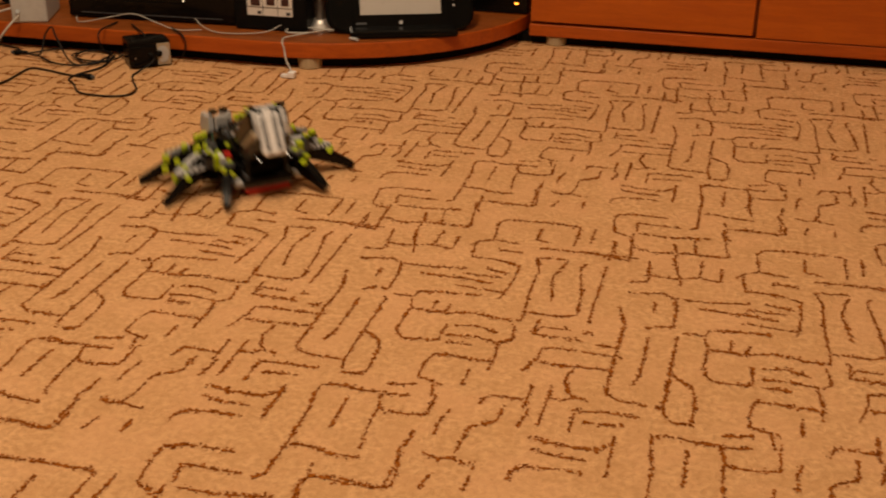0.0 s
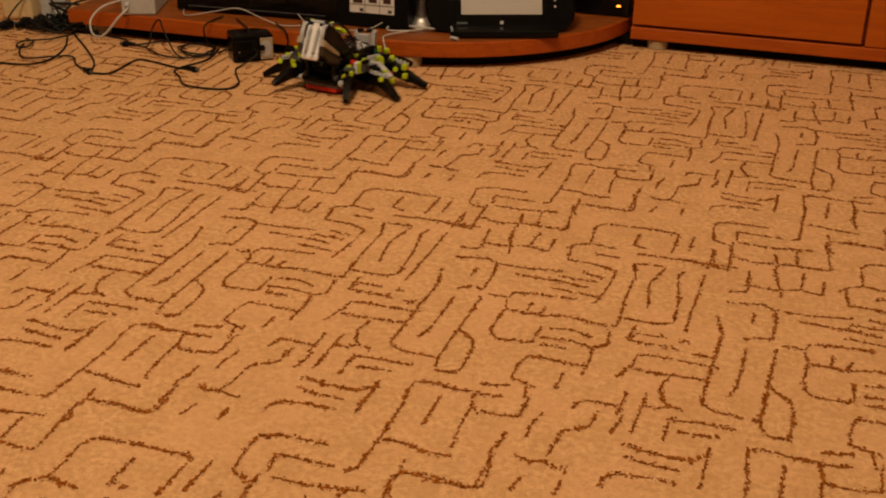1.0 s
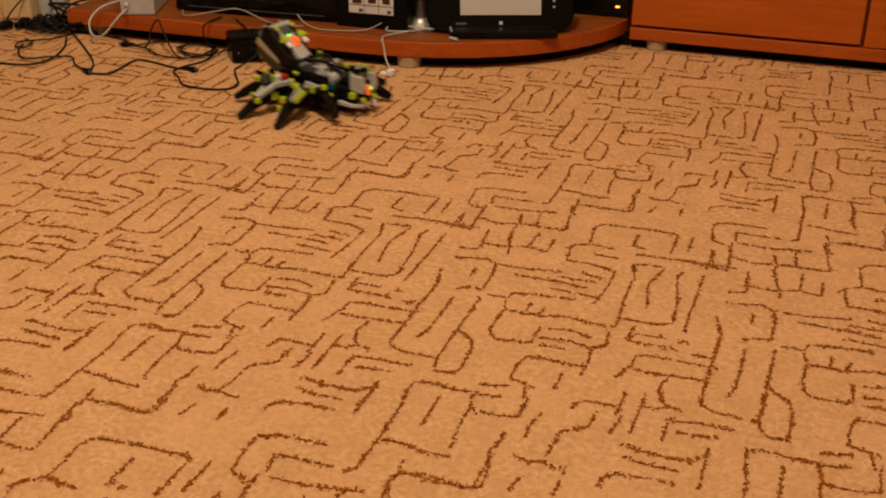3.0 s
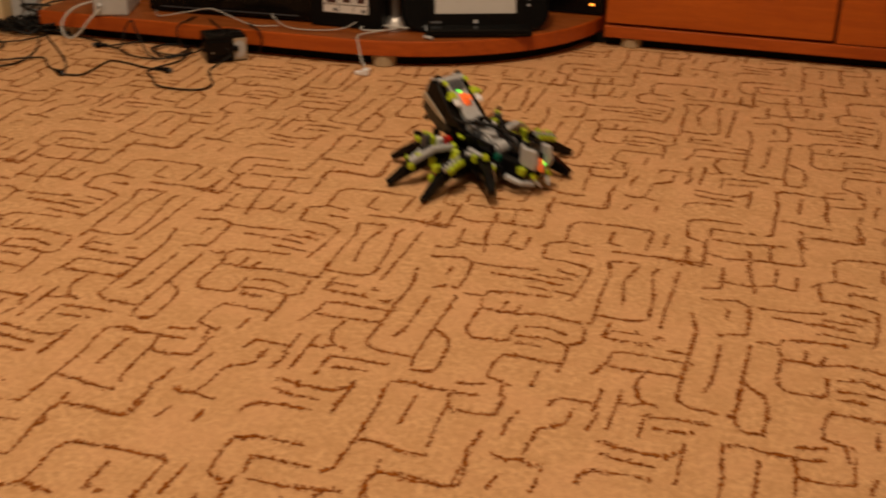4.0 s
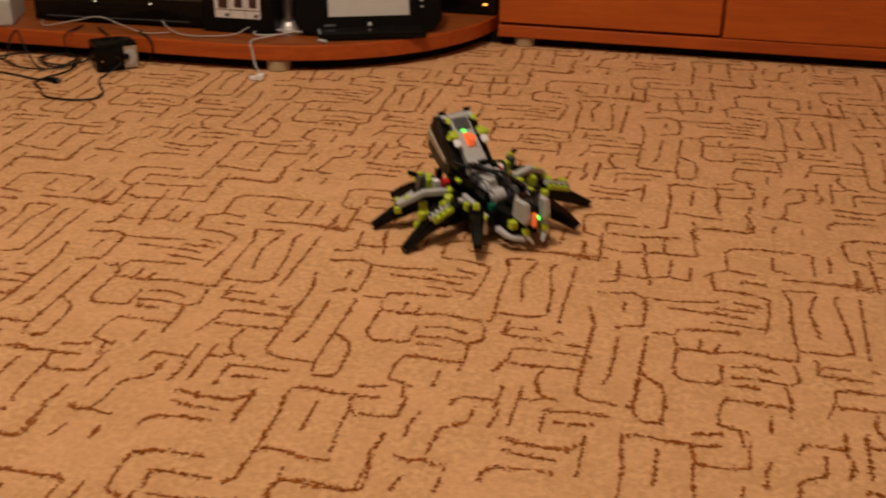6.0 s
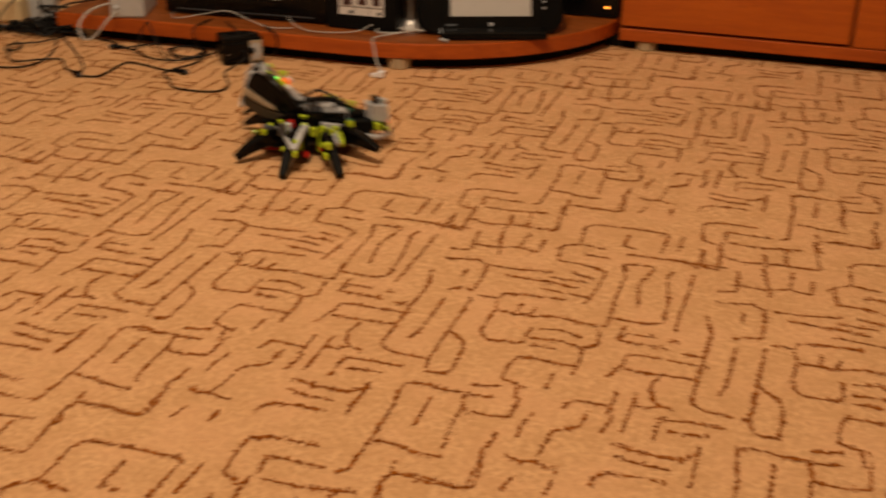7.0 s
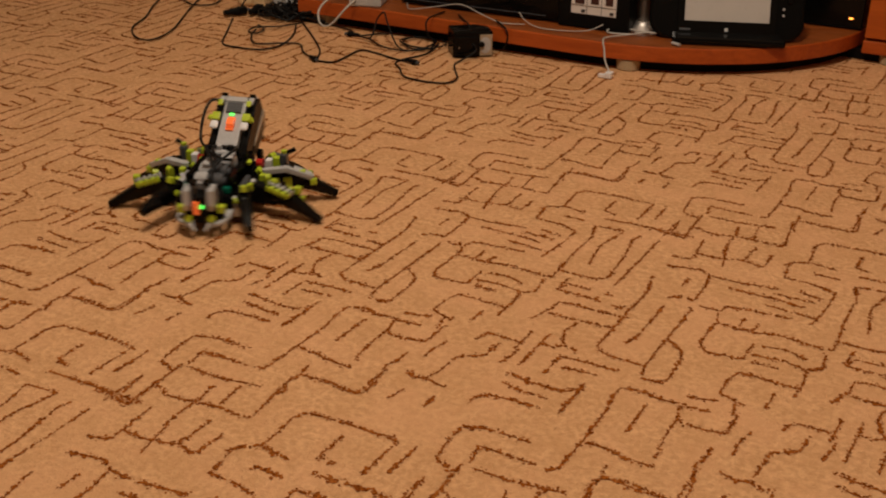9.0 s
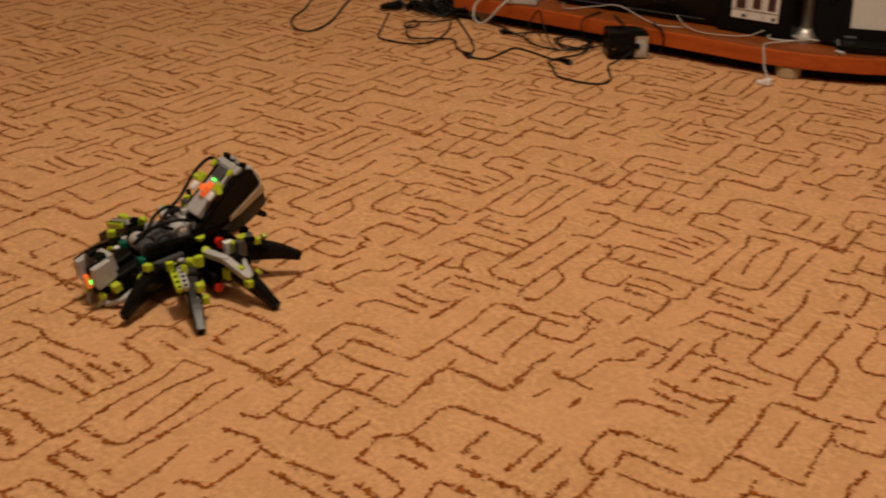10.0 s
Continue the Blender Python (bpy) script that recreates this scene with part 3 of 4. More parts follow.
def build_cables():
    r = 0.0016
    lab = "thin black cable lying loosely on the carpet"
    cable("power_cable", lab, flat(r, (-1.432, 1.746), (-1.379, 1.659), (-1.338, 1.595), (-1.299, 1.587), (-1.257, 1.596), (-1.242, 1.628), (-1.249, 1.668), (-1.268, 1.716), (-1.302, 1.771)), r, RUBBER)
    cable("power_cable", lab, flat(r * 2.6, (-1.293, 1.779), (-1.314, 1.735), (-1.349, 1.707), (-1.341, 1.675), (-1.321, 1.675), (-1.329, 1.707), (-1.355, 1.723)), r, RUBBER)
    cable("power_cable", lab, flat(r * 1.8, (-1.342, 1.699), (-1.323, 1.659), (-1.283, 1.620), (-1.244, 1.646), (-1.214, 1.656), (-1.182, 1.620), (-1.148, 1.596)), r, RUBBER)
    cable("power_cable", lab, flat(r * 1.5, (-1.307, 1.795), (-1.224, 1.712), (-1.163, 1.644), (-1.138, 1.599)), r, RUBBER)
    cable("power_cable", lab, flat(r, (-1.132, 1.588), (-1.103, 1.596), (-1.102, 1.637), (-1.102, 1.681), (-1.069, 1.680), (-1.026, 1.666), (-0.997, 1.662)), r, RUBBER)
    cable("power_cable", lab, flat(r * 1.4, (-1.306, 1.803), (-1.235, 1.797), (-1.188, 1.784), (-1.159, 1.757), (-1.122, 1.797), (-1.069, 1.838)), r, RUBBER)
    cable("power_cable", lab, [(-1.149, 1.750, 0.0060), (-1.117, 1.741, 0.0100), (-1.121, 1.769, 0.0353), (-1.104, 1.765, 0.0522), (-1.088, 1.750, 0.0392), (-1.058, 1.730, 0.0080), (-1.028, 1.712, 0.0040)], r, RUBBER)
    cable("power_cable", lab, flat(r * 2.2, (-1.127, 1.749), (-1.074, 1.714), (-1.025, 1.714), (-1.000, 1.750), (-1.020, 1.798), (-1.056, 1.806), (-1.064, 1.766), (-1.027, 1.730), (-0.993, 1.747)), r, RUBBER)
    cable("power_cable", lab, flat(r * 3.2, (-1.011, 1.807), (-0.985, 1.783), (-0.993, 1.747), (-1.030, 1.738), (-1.069, 1.762), (-1.049, 1.798), (-1.009, 1.791), (-1.005, 1.746)), r, RUBBER)
    cable("adapter_cable", "thin black cable from the adapter looping over the carpet",
          [(-0.916, 1.742, 0.0235), (-0.909, 1.741, 0.0251), (-0.905, 1.738, 0.0141)] + flat(r, (-0.920, 1.711), (-0.918, 1.687), (-0.899, 1.654), (-0.879, 1.622), (-0.878, 1.593), (-0.906, 1.579), (-0.956, 1.584), (-0.987, 1.621), (-1.009, 1.644), (-1.009, 1.670), (-0.991, 1.722), (-1.004, 1.791)), r, RUBBER)
    cable("power_cable", lab, [(-1.631, 1.951, 0.0040), (-1.550, 1.860, 0.0040), (-1.533, 1.809, 0.0040), (-1.566, 1.790, 0.0040), (-1.610, 1.812, 0.0040), (-1.692, 1.834, 0.0040)], r, RUBBER)
    cable("power_cable", lab, flat(r * 2, (-1.622, 1.923), (-1.586, 1.838), (-1.536, 1.737), (-1.471, 1.615), (-1.459, 1.547), (-1.492, 1.543), (-1.545, 1.591), (-1.579, 1.666), (-1.622, 1.736), (-1.672, 1.829)), r, RUBBER)
    top = "thin black cable hanging over the shelf edge"
    cable("hanging_cable", top, [(-0.983, 1.824, 0.0505), (-0.954, 1.792, 0.0505), (-0.935, 1.774, 0.0470), (-0.926, 1.766, 0.0235), (-0.922, 1.761, 0.0040)], r, RUBBER)
    cable("hanging_cable", top, [(-0.908, 1.824, 0.0505), (-0.890, 1.801, 0.0520), (-0.872, 1.789, 0.0470), (-0.867, 1.787, 0.0330), (-0.872, 1.789, 0.0170), (-0.880, 1.798, 0.0080)], r, RUBBER)
    cable("hanging_cable", top, [(-1.015, 1.831, 0.0505), (-1.018, 1.772, 0.0479), (-1.013, 1.765, 0.0235), (-1.000, 1.770, 0.0100)], r, RUBBER)
    pale = "thin pale cable trailing along the shelf"
    cable("pale_cable", pale, [(-1.118, 1.880, 0.0490), (-1.095, 1.835, 0.0490), (-1.075, 1.818, 0.0500), (-1.024, 1.827, 0.0600), (-0.979, 1.826, 0.0688), (-0.934, 1.821, 0.0574), (-0.893, 1.813, 0.0500), (-0.851, 1.822, 0.0505)], 0.0009, WHITE_CABLE)
    cable("pale_cable", pale, [(-0.870, 1.838, 0.0661), (-0.851, 1.826, 0.0557), (-0.818, 1.815, 0.0500), (-0.767, 1.822, 0.0500), (-0.736, 1.837, 0.0522), (-0.715, 1.846, 0.0627)], 0.0009, WHITE_CABLE)
    cable("pale_cable", "white cable wound round the stand and hanging to the carpet",
          [(-0.693, 1.935, 0.0505), (-0.630, 1.933, 0.0505), (-0.624, 1.892, 0.0500), (-0.658, 1.861, 0.0500), (-0.702, 1.846, 0.0500), (-0.709, 1.862, 0.0522), (-0.687, 1.872, 0.0540), (-0.636, 1.868, 0.0540), (-0.619, 1.884, 0.0522)], 0.0015, WHITE_CABLE)
    cable("pale_cable", "white cable with a small plug hanging down to the carpet",
          [(-0.624, 1.892, 0.0535), (-0.654, 1.855, 0.0531), (-0.693, 1.809, 0.0522), (-0.689, 1.781, 0.0509), (-0.685, 1.776, 0.0427), (-0.677, 1.765, 0.0235), (-0.663, 1.752, 0.0100)], 0.0015, WHITE_CABLE)
    bm = bmesh.new()
    add_box(bm, -0.670, -0.658, 1.745, 1.759, 0.001, 0.012, 0.002)
    add_box(bm, -0.682, -0.669, 1.747, 1.755, 0.001, 0.007, 0.001)
    tagged(part("small_plug", bm, WHITE), "small white plug at a cable's end on the carpet", "plug")
    cable("grey_cable", "thick pale grey cable bending from the power block to the floor",
          [(-1.176, 1.783, 0.0620), (-1.186, 1.764, 0.0480), (-1.205, 1.752, 0.0230), (-1.222, 1.750, 0.0140), (-1.238, 1.755, 0.0200), (-1.245, 1.768, 0.0400), (-1.232, 1.792, 0.0590), (-1.205, 1.835, 0.0660)], 0.0020, WHITE_CABLE)
    cable("power_cable", "thin black cable crossing over the power strip",
          [(-1.455, 1.80, 0.008), (-1.447, 1.82, 0.030), (-1.436, 1.86, 0.052), (-1.42, 1.92, 0.060), (-1.40, 2.02, 0.05)], r, RUBBER)
    cable("power_cable", "thin black cable running into the tangle by the shelf",
          [(-1.44, 1.95, 0.055), (-1.40, 1.87, 0.050), (-1.365, 1.83, 0.040), (-1.325, 1.80, 0.020), (-1.305, 1.79, 0.008)], r * 1.3, RUBBER)
    cable("power_cable", "thin black cable running over the shelf's end",
          [(-1.345, 1.80, 0.012), (-1.320, 1.82, 0.048), (-1.29, 1.86, 0.054), (-1.24, 1.95, 0.050)], r * 1.2, RUBBER)
    build_plug(-1.416, 1.795, 100, "black rubber mains plug on its cable end", 0.010, 1.1)
    build_plug(-1.444, 1.766, 62, "black rubber mains plug on its cable end", 0.010, 1.15)
    build_plug(-1.144, 1.594, -30, "small black cable joint on the carpet", 0.005, 0.6)
    build_plug(-0.989, 1.661, -10, "small black connector lying on the carpet", 0.005, 0.6)
    build_plug(-1.164, 1.758, 190, "small black connector lying on the carpet", 0.005, 0.6)
    bundle = tagged(new("cable_bundle"), "tangled bundle of black cables beside the shelf", "cable")
    part("strand", add_tube(bmesh.new(), [(-1.382, 1.869, 0.0157), (-1.357, 1.824, 0.0235), (-1.319, 1.818, 0.0274), (-1.306, 1.857, 0.0235), (-1.344, 1.882, 0.0313), (-1.383, 1.844, 0.0392), (-1.339, 1.814, 0.0392), (-1.292, 1.823, 0.0157)], 0.0026), RUBBER, bundle, smooth=True)
    part("strand", add_tube(bmesh.new(), [(-1.416, 1.836, 0.0118), (-1.382, 1.796, 0.0120), (-1.345, 1.838, 0.0141), (-1.310, 1.799, 0.0157), (-1.281, 1.794, 0.0235)], 0.0034), RUBBER, bundle, smooth=True)
    part("strand", add_tube(bmesh.new(), [(-1.418, 1.815, 0.0100), (-1.400, 1.791, 0.0060), (-1.352, 1.781, 0.0100), (-1.294, 1.797, 0.0120), (-1.256, 1.800, 0.0060)], 0.0030), RUBBER, bundle, smooth=True)
    rng = np.random.default_rng(12)
    for k in range(12):
        cx, cy = -1.348 + rng.normal(0, 0.016), 1.808 + rng.normal(0, 0.012)
        rx, ry, a0 = rng.uniform(0.020, 0.045), rng.uniform(0.012, 0.030), rng.uniform(0, 6.28)
        loop = []
        for n in range(11):
            a = a0 + 0.62 * n
            z = 0.005 + 0.020 * abs(math.sin(1.3 * n + k)) * (0.4 + 0.06 * k)
            loop.append((cx + rx * math.cos(a), cy + ry * math.sin(a), z))
        part("strand", add_tube(bmesh.new(), loop, rng.uniform(0.0014, 0.0026)), RUBBER, bundle, smooth=True)


build_adapter()
build_power_strip()
build_cables()


# ---- ceiling lamp ----
def build_lamp():
    p = tagged(new("ceiling_lamp"), "plain ceiling lamp with an open glass bowl", "lamp")
    p.location = (LAMP_AT[0], LAMP_AT[1], 2.6)
    bm = bmesh.new()
    add_lathe(bm, [(0.06, 0), (0.06, -0.02), (0.012, -0.03), (0.012, -0.60)], 20)
    part("mount", bm, WHITE, p)


build_lamp()


# ---- the walking toy spider: plastic building pieces, eight claws ----
STUD = 0.008


def beam(bm, a, b, wide=0.0072, high=0.0076, m=None, holes=True):
    """A studless beam with rounded ends and raised rings round its holes, from a to b."""
    a, b = Vector(a), Vector(b)
    run = b - a
    n = max(2, round(run.length / STUD))
    turn = run.to_track_quat("X", "Z").to_matrix().to_4x4()
    mm = Matrix.Translation(a) @ turn
    if m is not None:
        mm = m @ mm
    out = []
    r = wide / 2
    for k in range(7):
        t = radians(-90 + 30 * k)
        out.append((run.length + r * math.cos(t), r * math.sin(t)))
    for k in range(7):
        t = radians(90 + 30 * k)
        out.append((r * math.cos(t), r * math.sin(t)))
    add_prism(bm, out, -high / 2, high / 2, 0.0005, mm)
    if holes:
        for k in range(n + 1):
            x = run.length * k / n
            for s in (1, -1):
                add_lathe(bm, [(0.0031, 0), (0.0031, 0.0005), (0.0024, 0.0005), (0.0022, 0.0001)], 10,
                          mm @ pose(x, 0, s * high / 2, 0 if s > 0 else 180))
    return bm


def pin(bm, at, way, length=0.006, r=0.0035):
    at, way = Vector(at), Vector(way).normalized()
    add_rod(bm, at, at + way * length, r, r, 10)
    add_rod(bm, at + way * length, at + way * (length + 0.001), r * 1.15, r * 1.1, 10)
    return bm


def claw(bm, a, knee, tip, w0, w1, h0, h1):
    """A tapering, slightly bent claw of square section from a over the knee to the tip."""
    path = smooth_path([a, knee, tip], steps=5)
    rings = []
    for k, q in enumerate(path):
        u = k / (len(path) - 1)
        way = (path[min(k + 1, len(path) - 1)] - path[max(k - 1, 0)]).normalized()
        side = Vector((0, 0, 1)).cross(way).normalized()
        up = way.cross(side)
        w, h = w0 + (w1 - w0) * u, h0 + (h1 - h0) * u
        c = 0.3
        shape = [(-1, -1 + c), (-1, 1 - c), (-1 + c, 1), (1 - c, 1), (1, 1 - c), (1, -1 + c), (1 - c, -1), (-1 + c, -1)]
        rings.append([bm.verts.new(q + side * (sx * w / 2) + up * (sy * h / 2)) for sx, sy in shape])
    n = 8
    for lo, hi in zip(rings, rings[1:]):
        for j in range(n):
            bm.faces.new((lo[j], lo[(j + 1) % n], hi[(j + 1) % n], hi[j]))
    bm.faces.new(rings[0][::-1])
    bm.faces.new(rings[-1])
    bmesh.ops.recalc_face_normals(bm, faces=bm.faces)
    return bm


def hole_discs(bm, a, b, n, lift, r=0.0023, across=(0, 0, 1)):
    """Small discs that stand as the dark insides of a beam's holes."""
    a, b, up = Vector(a), Vector(b), Vector(across).normalized()
    for k in range(n):
        q = a.lerp(b, k / (n - 1)) + up * lift
        add_rod(bm, q, q + up * 0.0004, r, n=10)
    return bm


def build_leg(robot, shoulder, tip, style, side):
    """One leg: a dark hip block, a thick tapered claw to the ground, lime and grey pieces at the knee."""
    sx, sy, sz = shoulder
    dx, dy = tip[0] - sx, tip[1] - sy
    span, turn = math.hypot(dx, dy), math.degrees(math.atan2(dy, dx))
    drop = tip[2] - sz
    s = 1 if side > 0 else -1        # towards the front on the right side, the back on the left
    kx = span * (0.34 if style in (2, 3) else 0.22)
    top = 0.009
    bm = bmesh.new()
    claw(bm, (kx - 0.012, 0, top - 0.010), (span * 0.62, 0, drop * 0.42 - 0.001), (span, 0, drop + 0.004), 0.0205, 0.0105, 0.0270, 0.0095)
    leg = part("leg", bm, BLACK, robot, "black tapered claw leg with lime joints")
    part("hip", box(-0.012, kx - 0.002, -0.0095, 0.0095, -0.022, 0.003, bevel=0.0020), BLACK_MATT, leg)
    part("knee", box(kx - 0.010, kx + 0.006, -0.0105, 0.0105, -0.014, top - 0.001, bevel=0.0015), BLACK, leg)

    def lime(x, y, z, wx=0.008, wy=0.007, wz=0.008):
        part("lime_connector", box(x - wx / 2, x + wx / 2, y - wy / 2, y + wy / 2, z - wz / 2, z + wz / 2, bevel=0.0013), LIME, leg, "small lime connector")

    def stud(x, y, z, way, mat=LIME, r=0.0042):
        part("stud", pin(bmesh.new(), (x, y, z), way, 0.003, r), mat, leg)

    if style == 1:
        lime(kx + 0.006, 0, top + 0.003, 0.009, 0.009, 0.009)
        stud(kx + 0.004, s * 0.010, -0.004, (0, s, 0))
    elif style == 2:
        a, b = Vector((kx - 0.006, s * 0.0095, top + 0.001)), Vector((span * 0.58, s * 0.0080, drop * 0.24 + 0.011))
        part("holed_beam", beam(bmesh.new(), a, b, 0.0076, 0.0060), LIGHT_GREY, leg, "light grey beam with four holes")
        part("beam_hole", hole_discs(bmesh.new(), a, b, 5, 0.0034, across=(0.3, 0, 1)), BLACK, leg)
        part("lime_upright", beam(bmesh.new(), (0.013, -s * 0.004, top + 0.003), (0.015, -s * 0.007, -0.020), 0.0090, 0.0085, holes=False), LIME, leg, "short upright lime beam")
        part("lime_upright", beam(bmesh.new(), (kx - 0.002, s * 0.006, top + 0.004), (kx + 0.001, s * 0.006, -0.010), 0.0080, 0.0080, holes=False), LIME, leg)
        a, b = Vector((kx - 0.004, s * 0.0175, top - 0.002)), Vector((kx + 0.022, s * 0.0150, top - 0.009))
        part("lime_beam", beam(bmesh.new(), a, b, 0.0080, 0.0060), LIME, leg, "lime beam with holes")
        part("beam_hole", hole_discs(bmesh.new(), a, b, 4, 0.0034, across=(0.25, 0, 1)), BLACK, leg)
        lime(span * 0.60, -s * 0.0070, drop * 0.28 + 0.011, 0.010, 0.009, 0.010)
        stud(kx + 0.010, -s * 0.010, -0.004, (0, -s, 0.3))
        lime(0.061, -s * 0.0120, -0.0145, 0.0095, 0.0080, 0.0095)
        stud(-0.004, s * 0.004, 0.004, (0, s * 0.3, 1), LIGHT_GREY, 0.0036)
        stud(kx + 0.002, -s * 0.011, -0.012, (0, -s, 0), RED, 0.0034)
    elif style == 3:
        a, b, c = Vector((0.000, s * 0.0110, top - 0.001)), Vector((0.028, s * 0.0125, top + 0.0005)), Vector((0.060, s * 0.0100, drop * 0.40 + 0.0120))
        part("bent_beam", beam(beam(bmesh.new(), a, b, 0.0105, 0.0068, holes=False), b + Vector((0, 0, 0.0002)), c, 0.0103, 0.0066, holes=False), LIGHT_GREY, leg, "smooth bent light grey beam")
        a, b = Vector((span * 0.34, -s * 0.0105, top - 0.006)), Vector((span * 0.62, -s * 0.0095, drop * 0.40 + 0.0035))
        tip_it = Matrix.Translation(a) @ pose(0, 0, 0, s * 62) @ Matrix.Translation(-a)
        part("holed_beam", beam(bmesh.new(), a, b, 0.0070, 0.0056, m=tip_it), LIGHT_GREY, leg, "light grey beam with holes")
        holes = hole_discs(bmesh.new(), a, b, 5, 0.0034)
        bmesh.ops.transform(holes, matrix=tip_it, verts=holes.verts)
        part("beam_hole", holes, BLACK, leg)
        lime(span * 0.52, s * 0.0090, top - 0.008, 0.009, 0.007, 0.009)
        lime(0.064, s * 0.0120, -0.0110, 0.0095, 0.0075, 0.0090)
        stud(span * 0.62, -s * 0.0070, drop * 0.18, (0.1, -s, 0.6))
        lime(kx - 0.004, s * 0.0110, -0.010, 0.012, 0.005, 0.014)
    else:
        lime(kx + 0.012, s * 0.006, 0.006)
        stud(kx + 0.020, -s * 0.006, 0.002, (0, -s, 0.8))
        part("lime_upright", beam(bmesh.new(), (kx - 0.004, 0.0, 0.012), (kx - 0.002, 0.0, -0.014), 0.0095, 0.0095, holes=False), LIME, leg, "short upright lime beam")
        part("grey_cap", box(kx - 0.006, kx + 0.008, -0.008, 0.008, top - 0.001, top + 0.005, bevel=0.0015), DARK_GREY, leg)
    leg.matrix_basis = pose(sx, sy, sz, 0, 0, turn)
    return leg, (sx, sy, sz, turn)


SIDEWAYS = Matrix(((0, 0, 1, 0), (1, 0, 0, 0), (0, 1, 0, 0), (0, 0, 0, 1)))


def slab(bm, outline, x0, x1, bevel=0.0012):
    """A side-view outline (forward, up) given thickness from x0 to x1."""
    return add_prism(bm, outline, min(x0, x1), max(x0, x1), bevel, SIDEWAYS)


TAIL_LEAN = pose(0, -0.0645, 0.0715, -27) @ pose(0, 0.051, -0.064)


def build_abdomen(robot):
    """The raised battery section: a sloping grey box between black shells, a leaning tail plate behind."""
    m = pose(0, 0.0240, 0.0795, -42, 0, 0)
    low = -0.070
    part("battery_box", add_box(bmesh.new(), -0.0155, 0.0155, low, 0.002, -0.011, 0.0, 0.0015, m), LIGHT_GREY, robot, "light grey battery box with an orange switch")
    for s in (-1, 1):
        shell = [(0.030, 0.062), (0.0165, 0.0785), (-0.027, 0.1215), (-0.038, 0.1265), (-0.047, 0.1240), (-0.0555, 0.1055), (-0.014, 0.0735), (0.004, 0.059), (0.018, 0.054)]
        part("side_shell", slab(bmesh.new(), shell, s * 0.0165, s * 0.0285, 0.002), BLACK, robot, "black curved side shell")
        part("lime_plate", add_box(bmesh.new(), *sorted((s * 0.0162, s * 0.0275)), low + 0.024, low + 0.036, 0.0025, 0.0075, 0.0012, m), LIME, robot, "lime plate on the battery section")
        part("lime_plate", add_box(bmesh.new(), *sorted((s * 0.0170, s * 0.0240)), low + 0.003, low + 0.012, 0.0020, 0.0060, 0.0012, m), LIME, robot)
        part("lime_peg", pin(bmesh.new(), m @ Vector((s * 0.0270, low + 0.034, 0.005)), (s, 0, 0.5), 0.004, 0.004), LIME, robot)
        # white slope, enlarged so its colour also gives the shell's gloss reflection
        part("slope_gloss", add_box(bmesh.new(), *sorted((s * 0.0162, s * 0.0275)), low + 0.0375, low + 0.0500, 0.003, 0.0080, 0.0030, m), WHITE, robot, "pale sloped piece, enlarged for the shell's gloss reflection")
        strip = [(-0.0575, 0.1050), (-0.0140, 0.0725), (-0.0120, 0.0655), (-0.0270, 0.0725), (-0.0615, 0.0950)]
        part("side_strip", slab(bmesh.new(), strip, s * 0.0230, s * 0.0292, 0.0012), TAN, robot, "beige grey strip along the side")
        under = [(-0.0600, 0.0940), (-0.0270, 0.0722), (-0.0080, 0.0615), (0.0030, 0.0575), (-0.0040, 0.0480), (-0.0280, 0.0515), (-0.0480, 0.0640), (-0.0640, 0.0790)]
        part("side_panel", slab(bmesh.new(), under, s * 0.0170, s * 0.0272, 0.0025), BROWN_GREY, robot, "brown-grey lower side panel")
        rim = [(-0.0610, 0.0950), (-0.0570, 0.1130), (-0.0465, 0.1275), (-0.0310, 0.1295), (-0.0220, 0.1230), (-0.0260, 0.1200), (-0.0370, 0.1250), (-0.0450, 0.1205), (-0.0530, 0.1045)]
        part("tail_frame", slab(bmesh.new(), rim, s * 0.0172, s * 0.0245, 0.0014), LIGHT_GREY, robot, "light grey frame round the dark side shell")
        part("tail_block", box(*sorted((s * 0.0176, s * 0.0242)), -0.0520, -0.0440, 0.080, 0.114, bevel=0.001), LIGHT_GREY, robot, m=TAIL_LEAN)
        part("tail_pin", add_rod(bmesh.new(), (s * 0.0205, -0.036, 0.1240), (s * 0.0205, -0.038, 0.1325), 0.0050, 0.0046, 10), BLACK, robot, "black pin at the tail's top")
        part("tail_foot", add_rod(bmesh.new(), (s * 0.0220, -0.050, 0.0680), (s * 0.0220, -0.062, 0.0600), 0.0050, 0.0035, 10), BLACK, robot, "black peg under the tail")
    part("top_plate", add_box(bmesh.new(), -0.0115, 0.0115, low + 0.005, low + 0.021, 0.0004, 0.0028, 0.0008, m), DARK_GREY, robot, "dark grey recessed plate")
    part("end_cap", add_box(bmesh.new(), -0.0160, 0.0160, low - 0.005, low + 0.0035, -0.010, 0.0015, 0.0015, m), LIGHT_GREY, robot)
    sw = bmesh.new()
    add_box(sw, -0.0056, 0.0056, low + 0.0285, low + 0.0490, 0.0004, 0.0030, 0.0008, m)
    add_box(sw, -0.0066, 0.0040, low + 0.0350, low + 0.0440, 0.0028, 0.0095, 0.0010, m)
    part("switch", sw, ORANGE, robot, "orange sliding switch")
    part("status_light", add_box(bmesh.new(), -0.0015, 0.0045, low + 0.0225, low + 0.0254, 0.0004, 0.0022, 0.0005, m), GREEN_LED, robot, "glowing green light")
    # leaning tail plate with two slots
    bm = bmesh.new()
    add_box(bm, -0.0172, 0.0172, -0.0550, -0.0470, 0.060, 0.121, 0.0038, segments=3)
    add_box(bm, -0.0060, 0.0060, -0.0545, -0.0480, 0.119, 0.1255, 0.0015)
